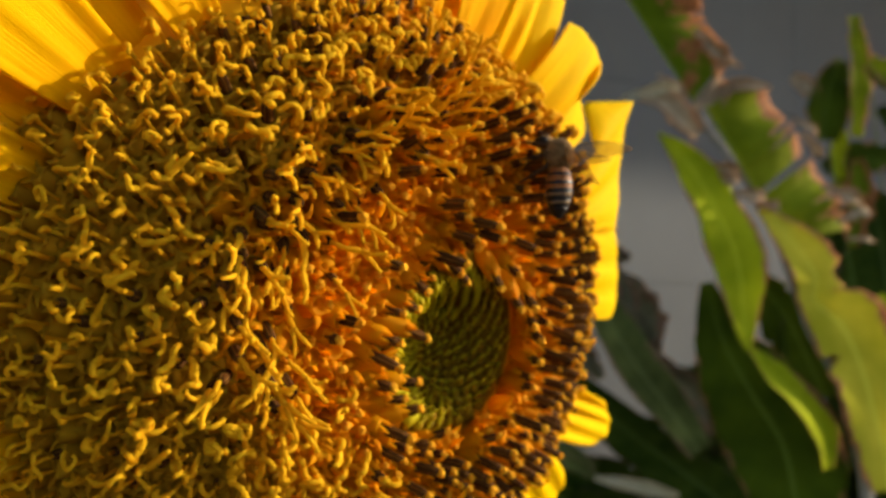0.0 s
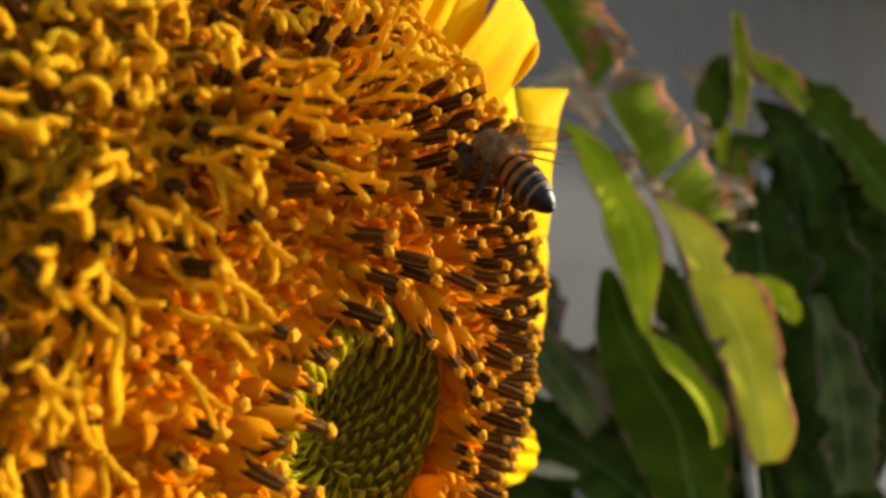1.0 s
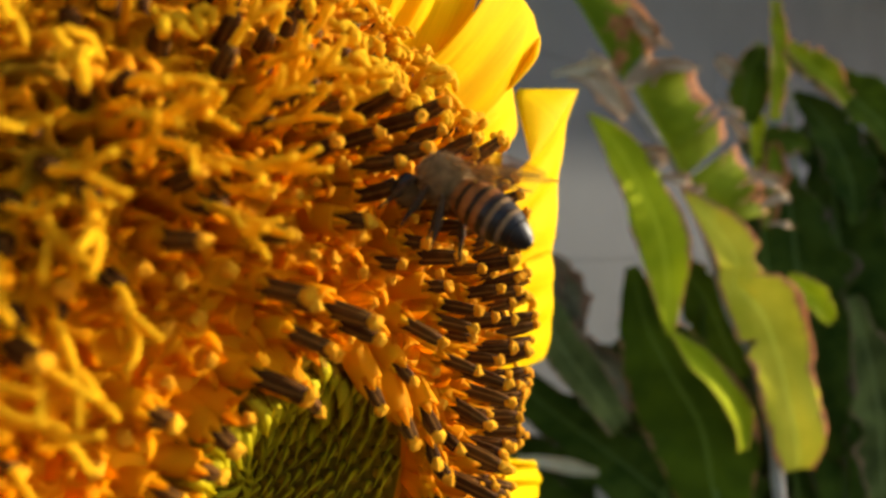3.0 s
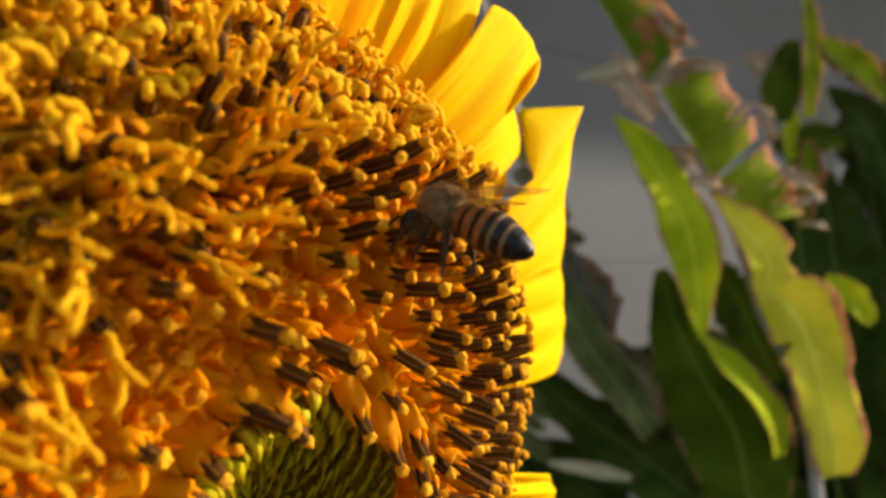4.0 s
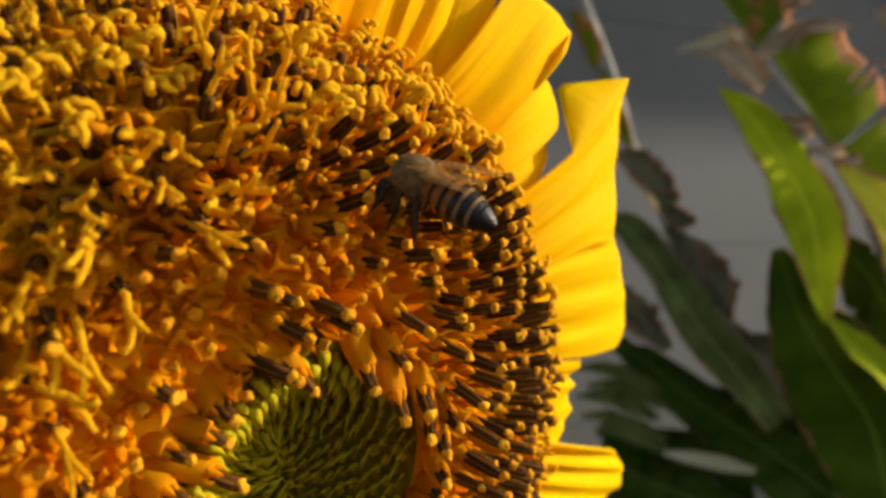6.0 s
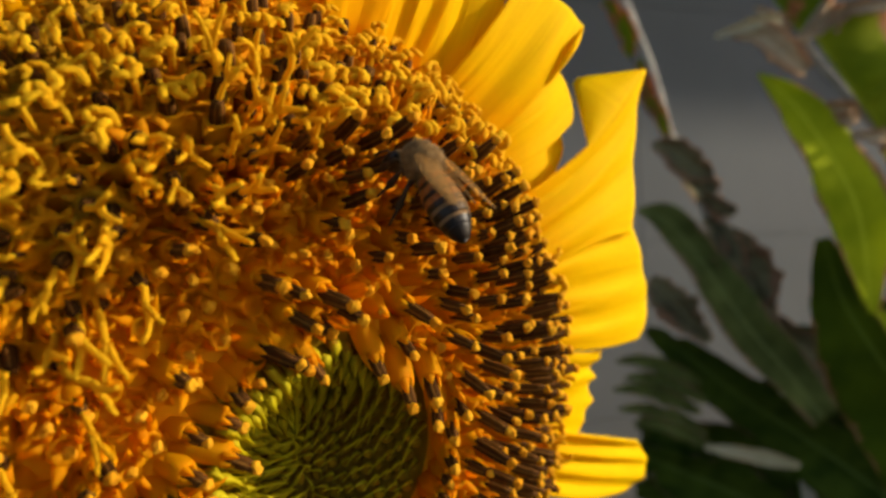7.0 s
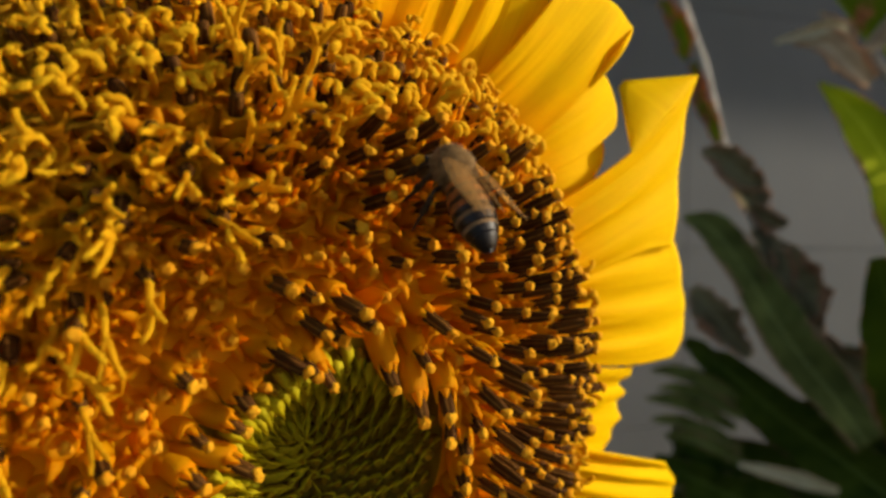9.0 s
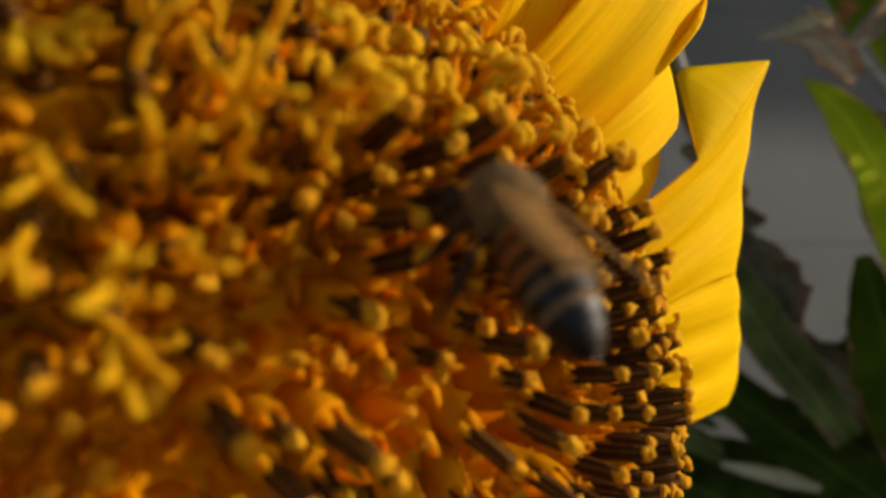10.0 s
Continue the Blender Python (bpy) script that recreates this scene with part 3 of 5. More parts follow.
def fan_mesh(base, end, seed, bulge=(0.12, 0.12), belly=0.0, cup=0.6, pleats=3.5, depth=0.35, flap=None, nibble=0.0, creases=3):
    """A ray floret that widens from its base edge to its end edge (each two corners, head space, mm)."""
    rng = random.Random(seed)
    bl, br = [Vector((q[0] * 0.9, q[1] * 0.9, q[2])) for q in base]
    el, er = [Vector(q) for q in end]
    rows, cols, grid, place = 26, 45, [], []
    p1, p2, p3 = rng.uniform(0, 6), rng.uniform(0, 6), rng.uniform(0, 6)
    # sharp lengthwise creases: where, how deep, how far out
    lines = [(rng.uniform(-0.8, 0.8), rng.uniform(0.25, 0.6), rng.uniform(0.45, 0.95)) for _ in range(creases)]
    for i in range(rows):
        s0 = i / (rows - 1)
        row, prow = [], []
        for k in range(cols):
            x = k / (cols - 1)
            e = 2 * x - 1
            s = s0 * (1 - bulge[0 if e < 0 else 1] * abs(e) ** 2.6 + nibble * noise.noise((9 * x, seed, 0.5)))
            spread = 0.5 + e * 0.5 * (1 + belly * math.sin(math.pi * s0))
            p = bl.lerp(br, spread).lerp(el.lerp(er, spread), s)
            fade = 1 - 0.65 * s0 ** 2
            fold = depth * fade * (0.55 * math.cos(pleats * math.pi * e + p1) + 0.3 * abs(math.sin(1.7 * pleats * e + p2)) + 0.15 * math.cos(4.3 * pleats * e + p3 + 2 * s0))
            for at, deep, far in lines:
                fold -= 1.3 * deep * depth * max(0.0, 1 - s0 / far) ** 0.7 * math.exp(-((e - at - 0.06 * math.sin(3 * s0 + p2)) / 0.055) ** 2)
            rise = cup * (e * e - 0.4) * (0.3 + 0.7 * s0) + 1.3 * math.sin(math.pi * s0) + 0.35 * math.sin(3 * e + 4 * s0 + p1) * s0
            row.append((p + Vector((0, 0, fold + rise))) * MM)
            prow.append((s0, e, 0))
        grid.append(row)
        place.append(prow)
    me = sheet_mesh("ray_petal", grid, place, 0.30 * MM, M_PETAL)
    if flap:
        # the margin that has curled over: which edge, from which share of its length, and its loose corner
        side, start, f = flap
        f = Vector(f) * MM
        edge = [grid[i][side] for i in range(int(start * (rows - 1)), rows)]
        a, t, g2, p2_ = edge[0], edge[-1], [], []
        for i, q in enumerate(edge):
            s = i / (len(edge) - 1)
            outer = a.lerp(f, s / 0.5) if s < 0.5 else f.lerp(t, (s - 0.5) / 0.5)
            row, prow = [], []
            for k in range(9):
                x = 0.01 + 0.99 * k / 8
                row.append(q.lerp(outer, x) + Vector((0, 0, 0.9 * math.sin(math.pi * x) * math.sin(math.pi * s) * MM)))
                prow.append((0.85, 2 * s - 1, 0))
            g2.append(row)
            p2_.append(prow)
        extra = sheet_mesh("curled_tip", g2, p2_, 0.25 * MM, M_PETAL)
        bm = bmesh.new()
        bm.from_mesh(me)
        bm.from_mesh(extra)
        bm.to_mesh(me)
        bm.free()
        for p in me.polygons:
            p.use_smooth = True
    return me


def bloom_edge(a):
    """Radius up to which the florets still shed pollen; past it their styles have opened."""
    deg = (math.degrees(a) + 180) % 360 - 180
    return float(np.interp(deg, [-180, -154, -124, -90, -60, -30, 0, 40, 58, 75, 90, 105, 120, 150, 180], [20.6, 19.7, 20.1, 22.5, 28, 31.5, 32.5, 31.5, 31.0, 30.0, 29, 26.5, 24.7, 24.4, 20.6]))


def polar(r, deg, h):
    return (r * math.cos(radians(deg)), r * math.sin(radians(deg)), h)


def sunflower():
    flower = new("sunflower")
    flower.location = FOOT
    tagged(flower, "large yellow sunflower head with an orange disc and green heart", "flower")
    base = Matrix.Translation(-FOOT) @ HEAD
    # stem from the soil, bowing over into the back of the head
    back = HEAD @ Vector((0, 0, -0.026))
    hook = HEAD @ Vector((0, 0, -0.075))
    line = [spline([FOOT, FOOT + Vector((-0.01, 0.01, 0.4)), FOOT + Vector((0.0, 0.0, 0.8)), FOOT + Vector((0.01, 0.0, 1.08)), hook, back], i / 30) for i in range(31)]
    v, f = tube_data([Vector(p) - FOOT for p in line], [0.013 - 0.004 * i / 30 for i in range(31)], 14, True, 0.04, random.Random(2))
    part("stem", to_mesh("stem", v, f, [M_STEM]), flower, label="rough green sunflower stalk")
    part("receptacle", receptacle_mesh(), flower, base)
    # green bracts behind the petals
    rng = random.Random(11)
    for i in range(26):
        a = 360 * i / 26 + rng.uniform(-4, 4)
        grid, place = [], []
        for j in range(9):
            s = j / 8
            r, h, w = 36 + 17 * s, -18 - 3 * math.sin(s * 2.2) - 5 * s * s, 6.0 * (1 - s) ** 0.7 * (0.7 + 0.9 * s) + 0.1
            o, q = Vector(polar(r, a, h)), Vector((-math.sin(radians(a)), math.cos(radians(a)), 0))
            grid.append([(o + q * w * x + Vector((0, 0, -1.2 * (1 - x * x)))) * MM for x in np.linspace(-1, 1, 5)])
            place.append([(s, x, 0) for x in np.linspace(-1, 1, 5)])
        part("bract", sheet_mesh("bract", grid, place, 0.5 * MM, M_LEAF), flower, base)
    # ray petals that stand out at the side
    fans = [
        (((8.0, 40.0, -11.0), (17.0, 37.0, -11.0)), ((10.0, 66.0, -9.0), (25.0, 60.0, -9.5)), dict(bulge=(0.25, 0.25), pleats=3.0, depth=0.45)),
        (((14.0, 37.0, -11.5), (25.5, 33.0, -11.5)), ((19.0, 60.0, -9.5), (30.5, 54.0, -10.0)), dict(bulge=(0.2, 0.12), pleats=2.4, depth=0.5)),
        (((19.0, 35.5, -9.5), (31.5, 31.5, -9.5)), ((29.5, 48.5, -7.0), (42.6, 44.6, -8.9)), dict(bulge=(0.06, 0.01), belly=0.03, cup=0.3, pleats=2.0, depth=0.5, creases=4, flap=(-1, 0.45, (38.4, 41.4, -6.9)))),
        (((28.0, 33.0, -11.0), (33.4, 26.2, -11.0)), ((40.5, 40.0, -12.0), (47.4, 33.0, -12.4)), dict(bulge=(0.14, 0.16), belly=0.12, cup=0.4, pleats=2.0)),
        (((31.0, 30.0, -12.5), (38.6, 22.5, -12.5)), ((44.5, 33.0, -14.0), (46.5, 26.0, -14.0)), dict(bulge=(0.2, 0.2), pleats=1.5)),
        (((35.8, 21.8, -10.2), (42.6, 10.5, -10.2)), ((60.2, 40.6, -12.3), (62.0, 14.6, -12.0)), dict(bulge=(-0.015, 0.02), belly=-0.16, cup=0.5, pleats=2.3, depth=0.8, creases=5, flap=(0, 0.5, (47.5, 38.2, -15.0)))),
        (((40.0, 13.9, -10.4), (44.8, -2.5, -10.4)), ((64.3, 16.5, -13.6), (77.6, -6.2, -14.6)), dict(bulge=(0.05, 0.22), belly=0.05, cup=0.9, pleats=3.2, depth=0.8, creases=4)),
        (((43.0, -2.1, -11.5), (45.4, -17.7, -11.5)), ((58.6, -5.6, -13.0), (56.4, -20.0, -13.0)), dict(bulge=(0.03, 0.06), cup=0.5, pleats=3.0, nibble=0.10)),
        (((41.0, -14.2, -10.0), (39.8, -25.0, -10.0)), ((76.0, -26.2, -12.0), (73.0, -36.0, -11.5)), dict(bulge=(0.16, 0.2), belly=0.10, cup=0.6, pleats=3.2, depth=1.3, creases=4)),
        (((42.0, -25.0, -11.0), (33.0, -34.0, -11.0)), ((60.0, -40.0, -11.0), (51.0, -54.0, -11.0)), dict(bulge=(0.25, 0.2), pleats=2.6, depth=0.7, nibble=0.08)),
    ]
    for i, (b, e, more) in enumerate(fans):
        part("ray_petal", fan_mesh(b, e, 40 + i, **more), flower, base)
    # the rest of the ring
    angle = 82.0
    i = 0
    while angle < 302.0:
        n = rng.uniform(26, 34)
        w = rng.uniform(8.5, 12)
        a2 = angle + rng.uniform(-5, 5)
        low = -11.5 if i % 2 else -9.0
        part("ray_petal", petal_mesh(polar(rim(radians(angle)) - 6.5, angle, low + 1.5), polar(rim(radians(angle)) + n * 0.5, angle, low + 4 + rng.uniform(-1, 2)), polar(rim(radians(angle)) + n, a2, low + rng.uniform(-3, 4)), w, 70 + i, point=rng.uniform(1.4, 2.6), ridges=rng.choice((3, 4, 5)), twist=rng.uniform(-0.3, 0.3)), flower, base)
        angle += rng.uniform(6.0, 8.5)
        i += 1
    # closed green buds of the heart
    rng = random.Random(21)
    for n in range(295):
        r = 0.56 * math.sqrt(n + 0.4)
        if r > 9.7:
            break
        a = n * GOLDEN
        spin = rng.uniform(-0.2, 0.2)
        m = seat_pose(r, a, -0.15 + rng.gauss(0, 0.08), spin)
        k = rng.uniform(0.82, 1.04)
        bud = part("closed_bud", BUDS[n % 2], flower, base @ m @ Matrix.Scale(k, 4))
        # the scales' tips hang downwards and in towards the heart
        tip = Vector((-math.cos(a) + 0.25, -math.sin(a) - 0.9 * min(1.0, r / 3), 0))
        turn = math.atan2(tip.y, tip.x) - a - spin + rng.gauss(0, 0.16)
        kind = n % 6 + (6 if math.cos(a + 0.5) * r + rng.gauss(0, 1.2) > 1.0 else 0)
        part("bud_scale", SCALES[kind], bud, Matrix.Rotation(turn, 4, "Z") @ Matrix.Scale(rng.uniform(0.85, 1.1), 4))
    # open florets
    rng = random.Random(33)
    florets = []
    n, r = 0, 10.2
    while r < 50.0:
        a = n * GOLDEN + 1.0
        if r > 42.6 + 4.0 * max(0.0, -math.cos(a - 0.5)) * (1 - max(0.0, math.cos(a - radians(138))) ** 14) + 4.0 * max(0.0, math.cos(a - radians(190))) ** 6:
            r = math.sqrt(r * r + 1.3)
            n += 1
            continue
        florets.append((r + rng.uniform(-0.3, 0.3), a + rng.uniform(-0.25, 0.25) / r * 2))
        gap = 1.34 if r < 20 else float(np.interp(r, [20, 25, 34, 40, 43], [1.32, 1.14, 1.08, 1.06, 1.02]))
        r = math.sqrt(r * r + gap * gap)
        n += 1
    near = sorted(florets, key=lambda q: math.hypot(q[0] * math.cos(q[1]) + 1, q[0] * math.sin(q[1]) - 13))[:300]
    near = set(near)
    heap = Heap()
    for r, a in florets:
        u, w = r * math.cos(a), r * math.sin(a)
        lean = -0.30 * max(0.0, 1 - (r - 10) / 5) + rng.gauss(0, 0.16)
        size = rng.uniform(0.9, 1.12) * float(np.interp(r, [0, 20, 25, 34, 40, 43], [1.0, 1.0, 1.0, 1.0, 0.92, 0.85]))
        edge = bloom_edge(a)
        stage = r + rng.gauss(0, 1.0) - edge
        lean *= 0.6 if stage < 0 else 1.0
        spin = rng.uniform(0, 6.28)
        # opened styles hang with their arms downwards
        twist = Matrix.Rotation(-a - spin + rng.gauss(0, 0.95), 4, "Z")
        right = max(0.0, math.cos(a + 0.35))
        hidden = 0.30 - 0.08 * min(1.0, 2 * right) + 0.20 * max(0.0, math.cos(a - 2.1)) ** 2
        if r < 16.0:
            hidden = 0.24 + 0.10 * min(1.0, 2.5 * right) * min(1.0, (16.0 - r) / 2)
        # wide band of open orange stars on the far side of the heart
        starry = max(0.0, math.cos(a - 2.9)) ** 0.5 * max(0.0, min(1.0, (r - 13.4) / 1.5))
        hidden += (0.86 - hidden) * starry
        tall = 1.15 if r < 16.5 and right > 0.2 else 1.0
        droop = float(np.interp(r, [12, 15, 18], [0.40, 0.36, 0.16]))
        toward, nod = 0.0, -1.25
        lean += 0.5 * right * max(0.0, min(1.0, (r - 15.5) / 5.0)) * max(0.3, min(1.0, (40.0 - r) / 10.0))
        k = rng.randrange(6)
        if stage < 0 and rng.random() < hidden:
            pieces = [("pollen_tip", POLLENS[k], Matrix.Translation((0, 0, -3.5 * MM)))] if rng.random() < 0.75 else []
        elif stage < 0 and (r < 13.5 or rng.random() < 0.2):
            k = k % 5
            toward, nod = droop * (1 - 0.35 * right), -1.05
            pieces = [("anther_tube", MID_TUBES[k][0], None), ("pollen_tip", MID_POLLENS[k], None)]
        elif stage < 0:
            toward, nod = droop * (1 - 0.35 * right), -1.05
            pieces = [("anther_tube", LONG_TUBES[k][0], None), ("pollen_tip", POLLENS[k], None)]
        elif stage < 9.5 and r < 32 and math.cos(a - 2.5) > 0.7 and rng.random() < 1.35 - 0.10 * stage:
            nod, toward = -1.4, (0.95 if stage < 4 else 0.6) * rng.uniform(0.55, 1.15) * (0.35 if a % 6.2832 < 2.0 else 1.0)
            pieces = [("anther_tube", SHORT_TUBES[rng.randrange(5)][0], None), ("stigma", SHOOTS[rng.randrange(10)], None)]
        else:
            size *= 1.06 if r < 36 else 0.96
            # towards the top the styles hang plump and apart, elsewhere they are a thin dense frizz
            upper = math.cos(a - 1.35) + rng.gauss(0, 0.12) > 0.55
            pieces = []
            if rng.random() < (0.5 if upper else 0.08):
                pieces.append(("anther_tube", SHORT_TUBES[rng.randrange(5)][0] if upper else LOW_TUBES[rng.randrange(4)][0], None))
            if upper and rng.random() < 0.85:
                pieces.append(("stigma", CURLS[rng.randrange(20)], twist))
            elif not upper:
                pieces.append(("stigma", FRIZZ[rng.randrange(24)], twist))
        m = seat_pose(r, a, lean, spin) @ Matrix.Diagonal((size, size, size * (0.78 if stage > 3 and not toward else tall), 1.0))
        # the near side of the hollow stands higher
        m.translation += Vector((0, 0, 1.5 * MM)) * min(1.0, 1.6 * right) * max(0.0, min(1.0, (17.0 - r) / 3.0))
        if toward:
            # tubes and long styles all nod the same way
            q = nod + rng.gauss(0, 0.25)
            foot = Matrix.Translation(m.translation)
            m = foot @ Matrix.Rotation(toward, 4, Vector((-math.sin(q), math.cos(q), 0))) @ foot.inverted() @ m
        m = base @ m
        me = OLD_COROLLAS[rng.randrange(6)] if stage > 3.5 + rng.gauss(0, 1.0) else (STARS if len(pieces) < 2 else COROLLAS)[rng.randrange(8)]
        if stage > 0 and math.cos(a - 3.1) * stage + rng.gauss(0, 1.5) > 7.0:
            me = SPENT_COROLLAS[rng.randrange(6)]
        elif (len(pieces) < 2 and starry < 0.3 and rng.random() < 0.15) or (stage < 0 and right > 0.15 and rng.random() < 0.05):
            me = SHUT_COROLLAS[rng.randrange(6)]
        if (r, a) in near:
            floret = part("disc_floret", me, flower, m)
            for name, mesh, turn in pieces:
                part(name, mesh, floret, turn)
        else:
            heap.add(me, m)
            for name, mesh, turn in pieces:
                heap.add(mesh, m @ turn if turn else m)
    tagged(part("outer_floret", heap.mesh("outer_floret"), flower, label="dense curled florets of the outer disc"), kind="stuff")
    return flower


sunflower()


# ---- honey bee ----
WINGS = []


def bee():
    """Built along x, head forward, back up; the origin lies in the thorax."""
    MM = 0.00092
    thing = new("honey_bee")
    tagged(thing, "brown honey bee with banded abdomen feeding on the sunflower disc", "bee")
    rng = random.Random(8)
    part("thorax", to_mesh("thorax", *ball_data((0, 0, 0), [2.15 * MM, 1.95 * MM, 1.85 * MM], 12, 18, 0.03, rng), [M_BEE_FUR]), thing, label="furry brown thorax")
    v, f = [], []
    for _ in range(1600):
        d = Vector((rng.gauss(0, 1), rng.gauss(0, 1), rng.gauss(0, 1))).normalized()
        p = Vector((d.x * 2.1, d.y * 1.9, d.z * 1.8)) * MM
        q = p + (d + Vector((rng.gauss(-0.25, 0.25), rng.gauss(0, 0.25), rng.gauss(0, 0.25)))) * rng.uniform(0.18, 0.38) * MM
        s = d.cross(Vector((rng.random(), rng.random(), rng.random()))).normalized() * 0.035 * MM
        k = len(v)
        v += [p - s, p + s, q, p + d.cross(s)]
        f += [(k, k + 1, k + 2), (k + 1, k + 3, k + 2), (k + 3, k, k + 2)]
    tagged(part("thorax_fur", to_mesh("thorax_fur", v, f, [M_BEE_PALE]), thing), kind="stuff")
    head = part("head", to_mesh("head", *ball_data((1.9 * MM, 0, -2.1 * MM), [1.0 * MM, 1.5 * MM, 1.3 * MM], 10, 14), [M_BEE_FUR]), thing)
    for s in (-1, 1):
        part("eye", to_mesh("eye", *ball_data((2.0 * MM, s * 1.15 * MM, -2.0 * MM), [0.62 * MM, 0.48 * MM, 1.0 * MM], 8, 10), [M_BEE_BLACK]), head)
        line = [Vector(p) * MM for p in ((2.7, s * 0.4, -2.2), (3.1, s * 0.8, -2.0), (3.4, s * 1.0, -2.6), (3.6, s * 1.1, -3.4))]
        part("antenna", to_mesh("antenna", *tube_data(line, [0.12 * MM] * 4, 6), [M_BEE_LEG]), head)
    # abdomen: overlapping rings, amber in front, black with pale bands behind
    def girth(x):
        s = (x + 1.5) / -6.6
        return 1.86 * math.sin(math.pi * (0.16 + 0.80 * s)) ** 0.62 if 0 <= s <= 1 else 0.1
    cuts = [-1.5, -2.55, -3.7, -4.85, -5.9, -6.85, -8.1]
    abdomen = part("abdomen", to_mesh("abdomen", *ball_data((-4.3 * MM, 0, -0.1 * MM), [2.8 * MM, 1.4 * MM, 1.3 * MM], 10, 14), [M_BEE_BLACK]), thing)
    for i in range(6):
        a, b = cuts[i], cuts[i + 1] - 0.18
        v, f, slots, sides, levels = [], [], [], 22, 8
        for j in range(levels):
            s = j / (levels - 1)
            x = a + (b - a) * s
            r = max(0.12, girth(x)) * (1.0 + 0.035 * s)
            drop = -0.1 - 0.006 * (x + 1.5) ** 2
            for k in range(sides):
                q = 2 * math.pi * k / sides
                v.append(Vector((x, r * math.cos(q), r * 0.93 * math.sin(q) + drop)) * MM)
        for j in range(levels - 1):
            s = j / (levels - 2)
            for k in range(sides):
                c, d = j * sides + k, j * sides + (k + 1) % sides
                f.append((c, c + sides, d + sides, d))
                if i < 2:
                    slots.append(1 if s > (0.80, 0.72)[i] else 0)
                elif i < 5:
                    slots.append((0 if i == 2 else 2) if s < (0.62, 0.48, 0.40)[i - 2] else 1)
                else:
                    slots.append(1)
        f.append(tuple(range((levels - 1) * sides, levels * sides)))
        slots.append(1)
        part("abdomen_ring", to_mesh("abdomen_ring", v, f, [M_BEE_AMBER, M_BEE_BLACK, M_BEE_BAND], slots), abdomen)
    # wings folded back over the abdomen
    for s in (-1, 1):
        for name, root, length, broad, spread, lift in (("fore_wing", (0.2, 1.0, 1.35), 7.6, 2.4, 0.26, 0.20), ("hind_wing", (-0.6, 1.0, 1.15), 5.2, 1.7, 0.20, 0.12)):
            o = Vector((root[0], s * root[1], root[2]))
            d = Vector((-math.cos(spread), s * math.sin(spread), lift)).normalized()
            e = Vector((0, 0, 1)).cross(d).normalized() * s
            grid, place = [], []
            for i in range(13):
                q = i / 12
                w = broad * math.sin(math.pi * min(1, 0.10 + 0.86 * q ** 0.8)) ** 0.7
                c = o + d * (length * q)
                grid.append([(c - o + e * (-w * (x - 0.35)) + Vector((0, 0, -0.45 * x * x + 0.06 * math.sin(9 * x + 5 * q)))) * MM for x in np.linspace(0, 1, 6)])
                place.append([(q, x, 0) for x in np.linspace(0, 1, 6)])
            wing = part(name, sheet_mesh(name, grid, place, 0.03 * MM, M_WING), thing, Matrix.Translation(o * MM), label="clear brownish wing")
            WINGS.append((wing, o * MM, s))
            rods = []
            for c in (0, 2, 4):
                rods.append(tube_data([grid[i][c] for i in range(0, 12 - c)], [0.022 * MM] * (12 - c), 4))
            part("wing_vein", to_mesh("wing_vein", *join_data(*rods), [M_BEE_LEG]), wing)
    # legs: thigh, shin and foot
    for s in (-1, 1):
        for x, reach, back_ in ((1.0, 1.0, 0.9), (0.0, 1.5, -0.4), (-1.1, 2.0, -2.2)):
            hip = Vector((x, s * 1.0, -1.2))
            knee = hip + Vector((back_ * 0.3, s * reach * 0.55, 0.1))
            ankle = knee + Vector((back_ * 0.5, s * reach * 0.22, -2.0))
            toe = ankle + Vector((back_ * 0.3, s * 0.4, -1.3))
            part("leg", to_mesh("leg", *tube_data([p * MM for p in (hip, hip.lerp(knee, 0.5), knee, knee.lerp(ankle, 0.15), knee.lerp(ankle, 0.8), ankle, ankle.lerp(toe, 0.5), toe)], [r * MM for r in (0.22, 0.28, 0.20, 0.22, 0.38, 0.20, 0.13, 0.07)], 8), [M_BEE_LEG]), thing)
    return thing


def bee_pose(thorax, tail, dorsal):
    """Thorax and tail in the world; dorsal: the way its back faces."""
    x = (Vector(thorax) - Vector(tail)).normalized()
    y = Vector(dorsal).cross(x).normalized()
    z = x.cross(y)
    m = Matrix((x, y, z)).transposed().to_4x4()
    m.translation = Vector(thorax)
    return m


BEE = bee()

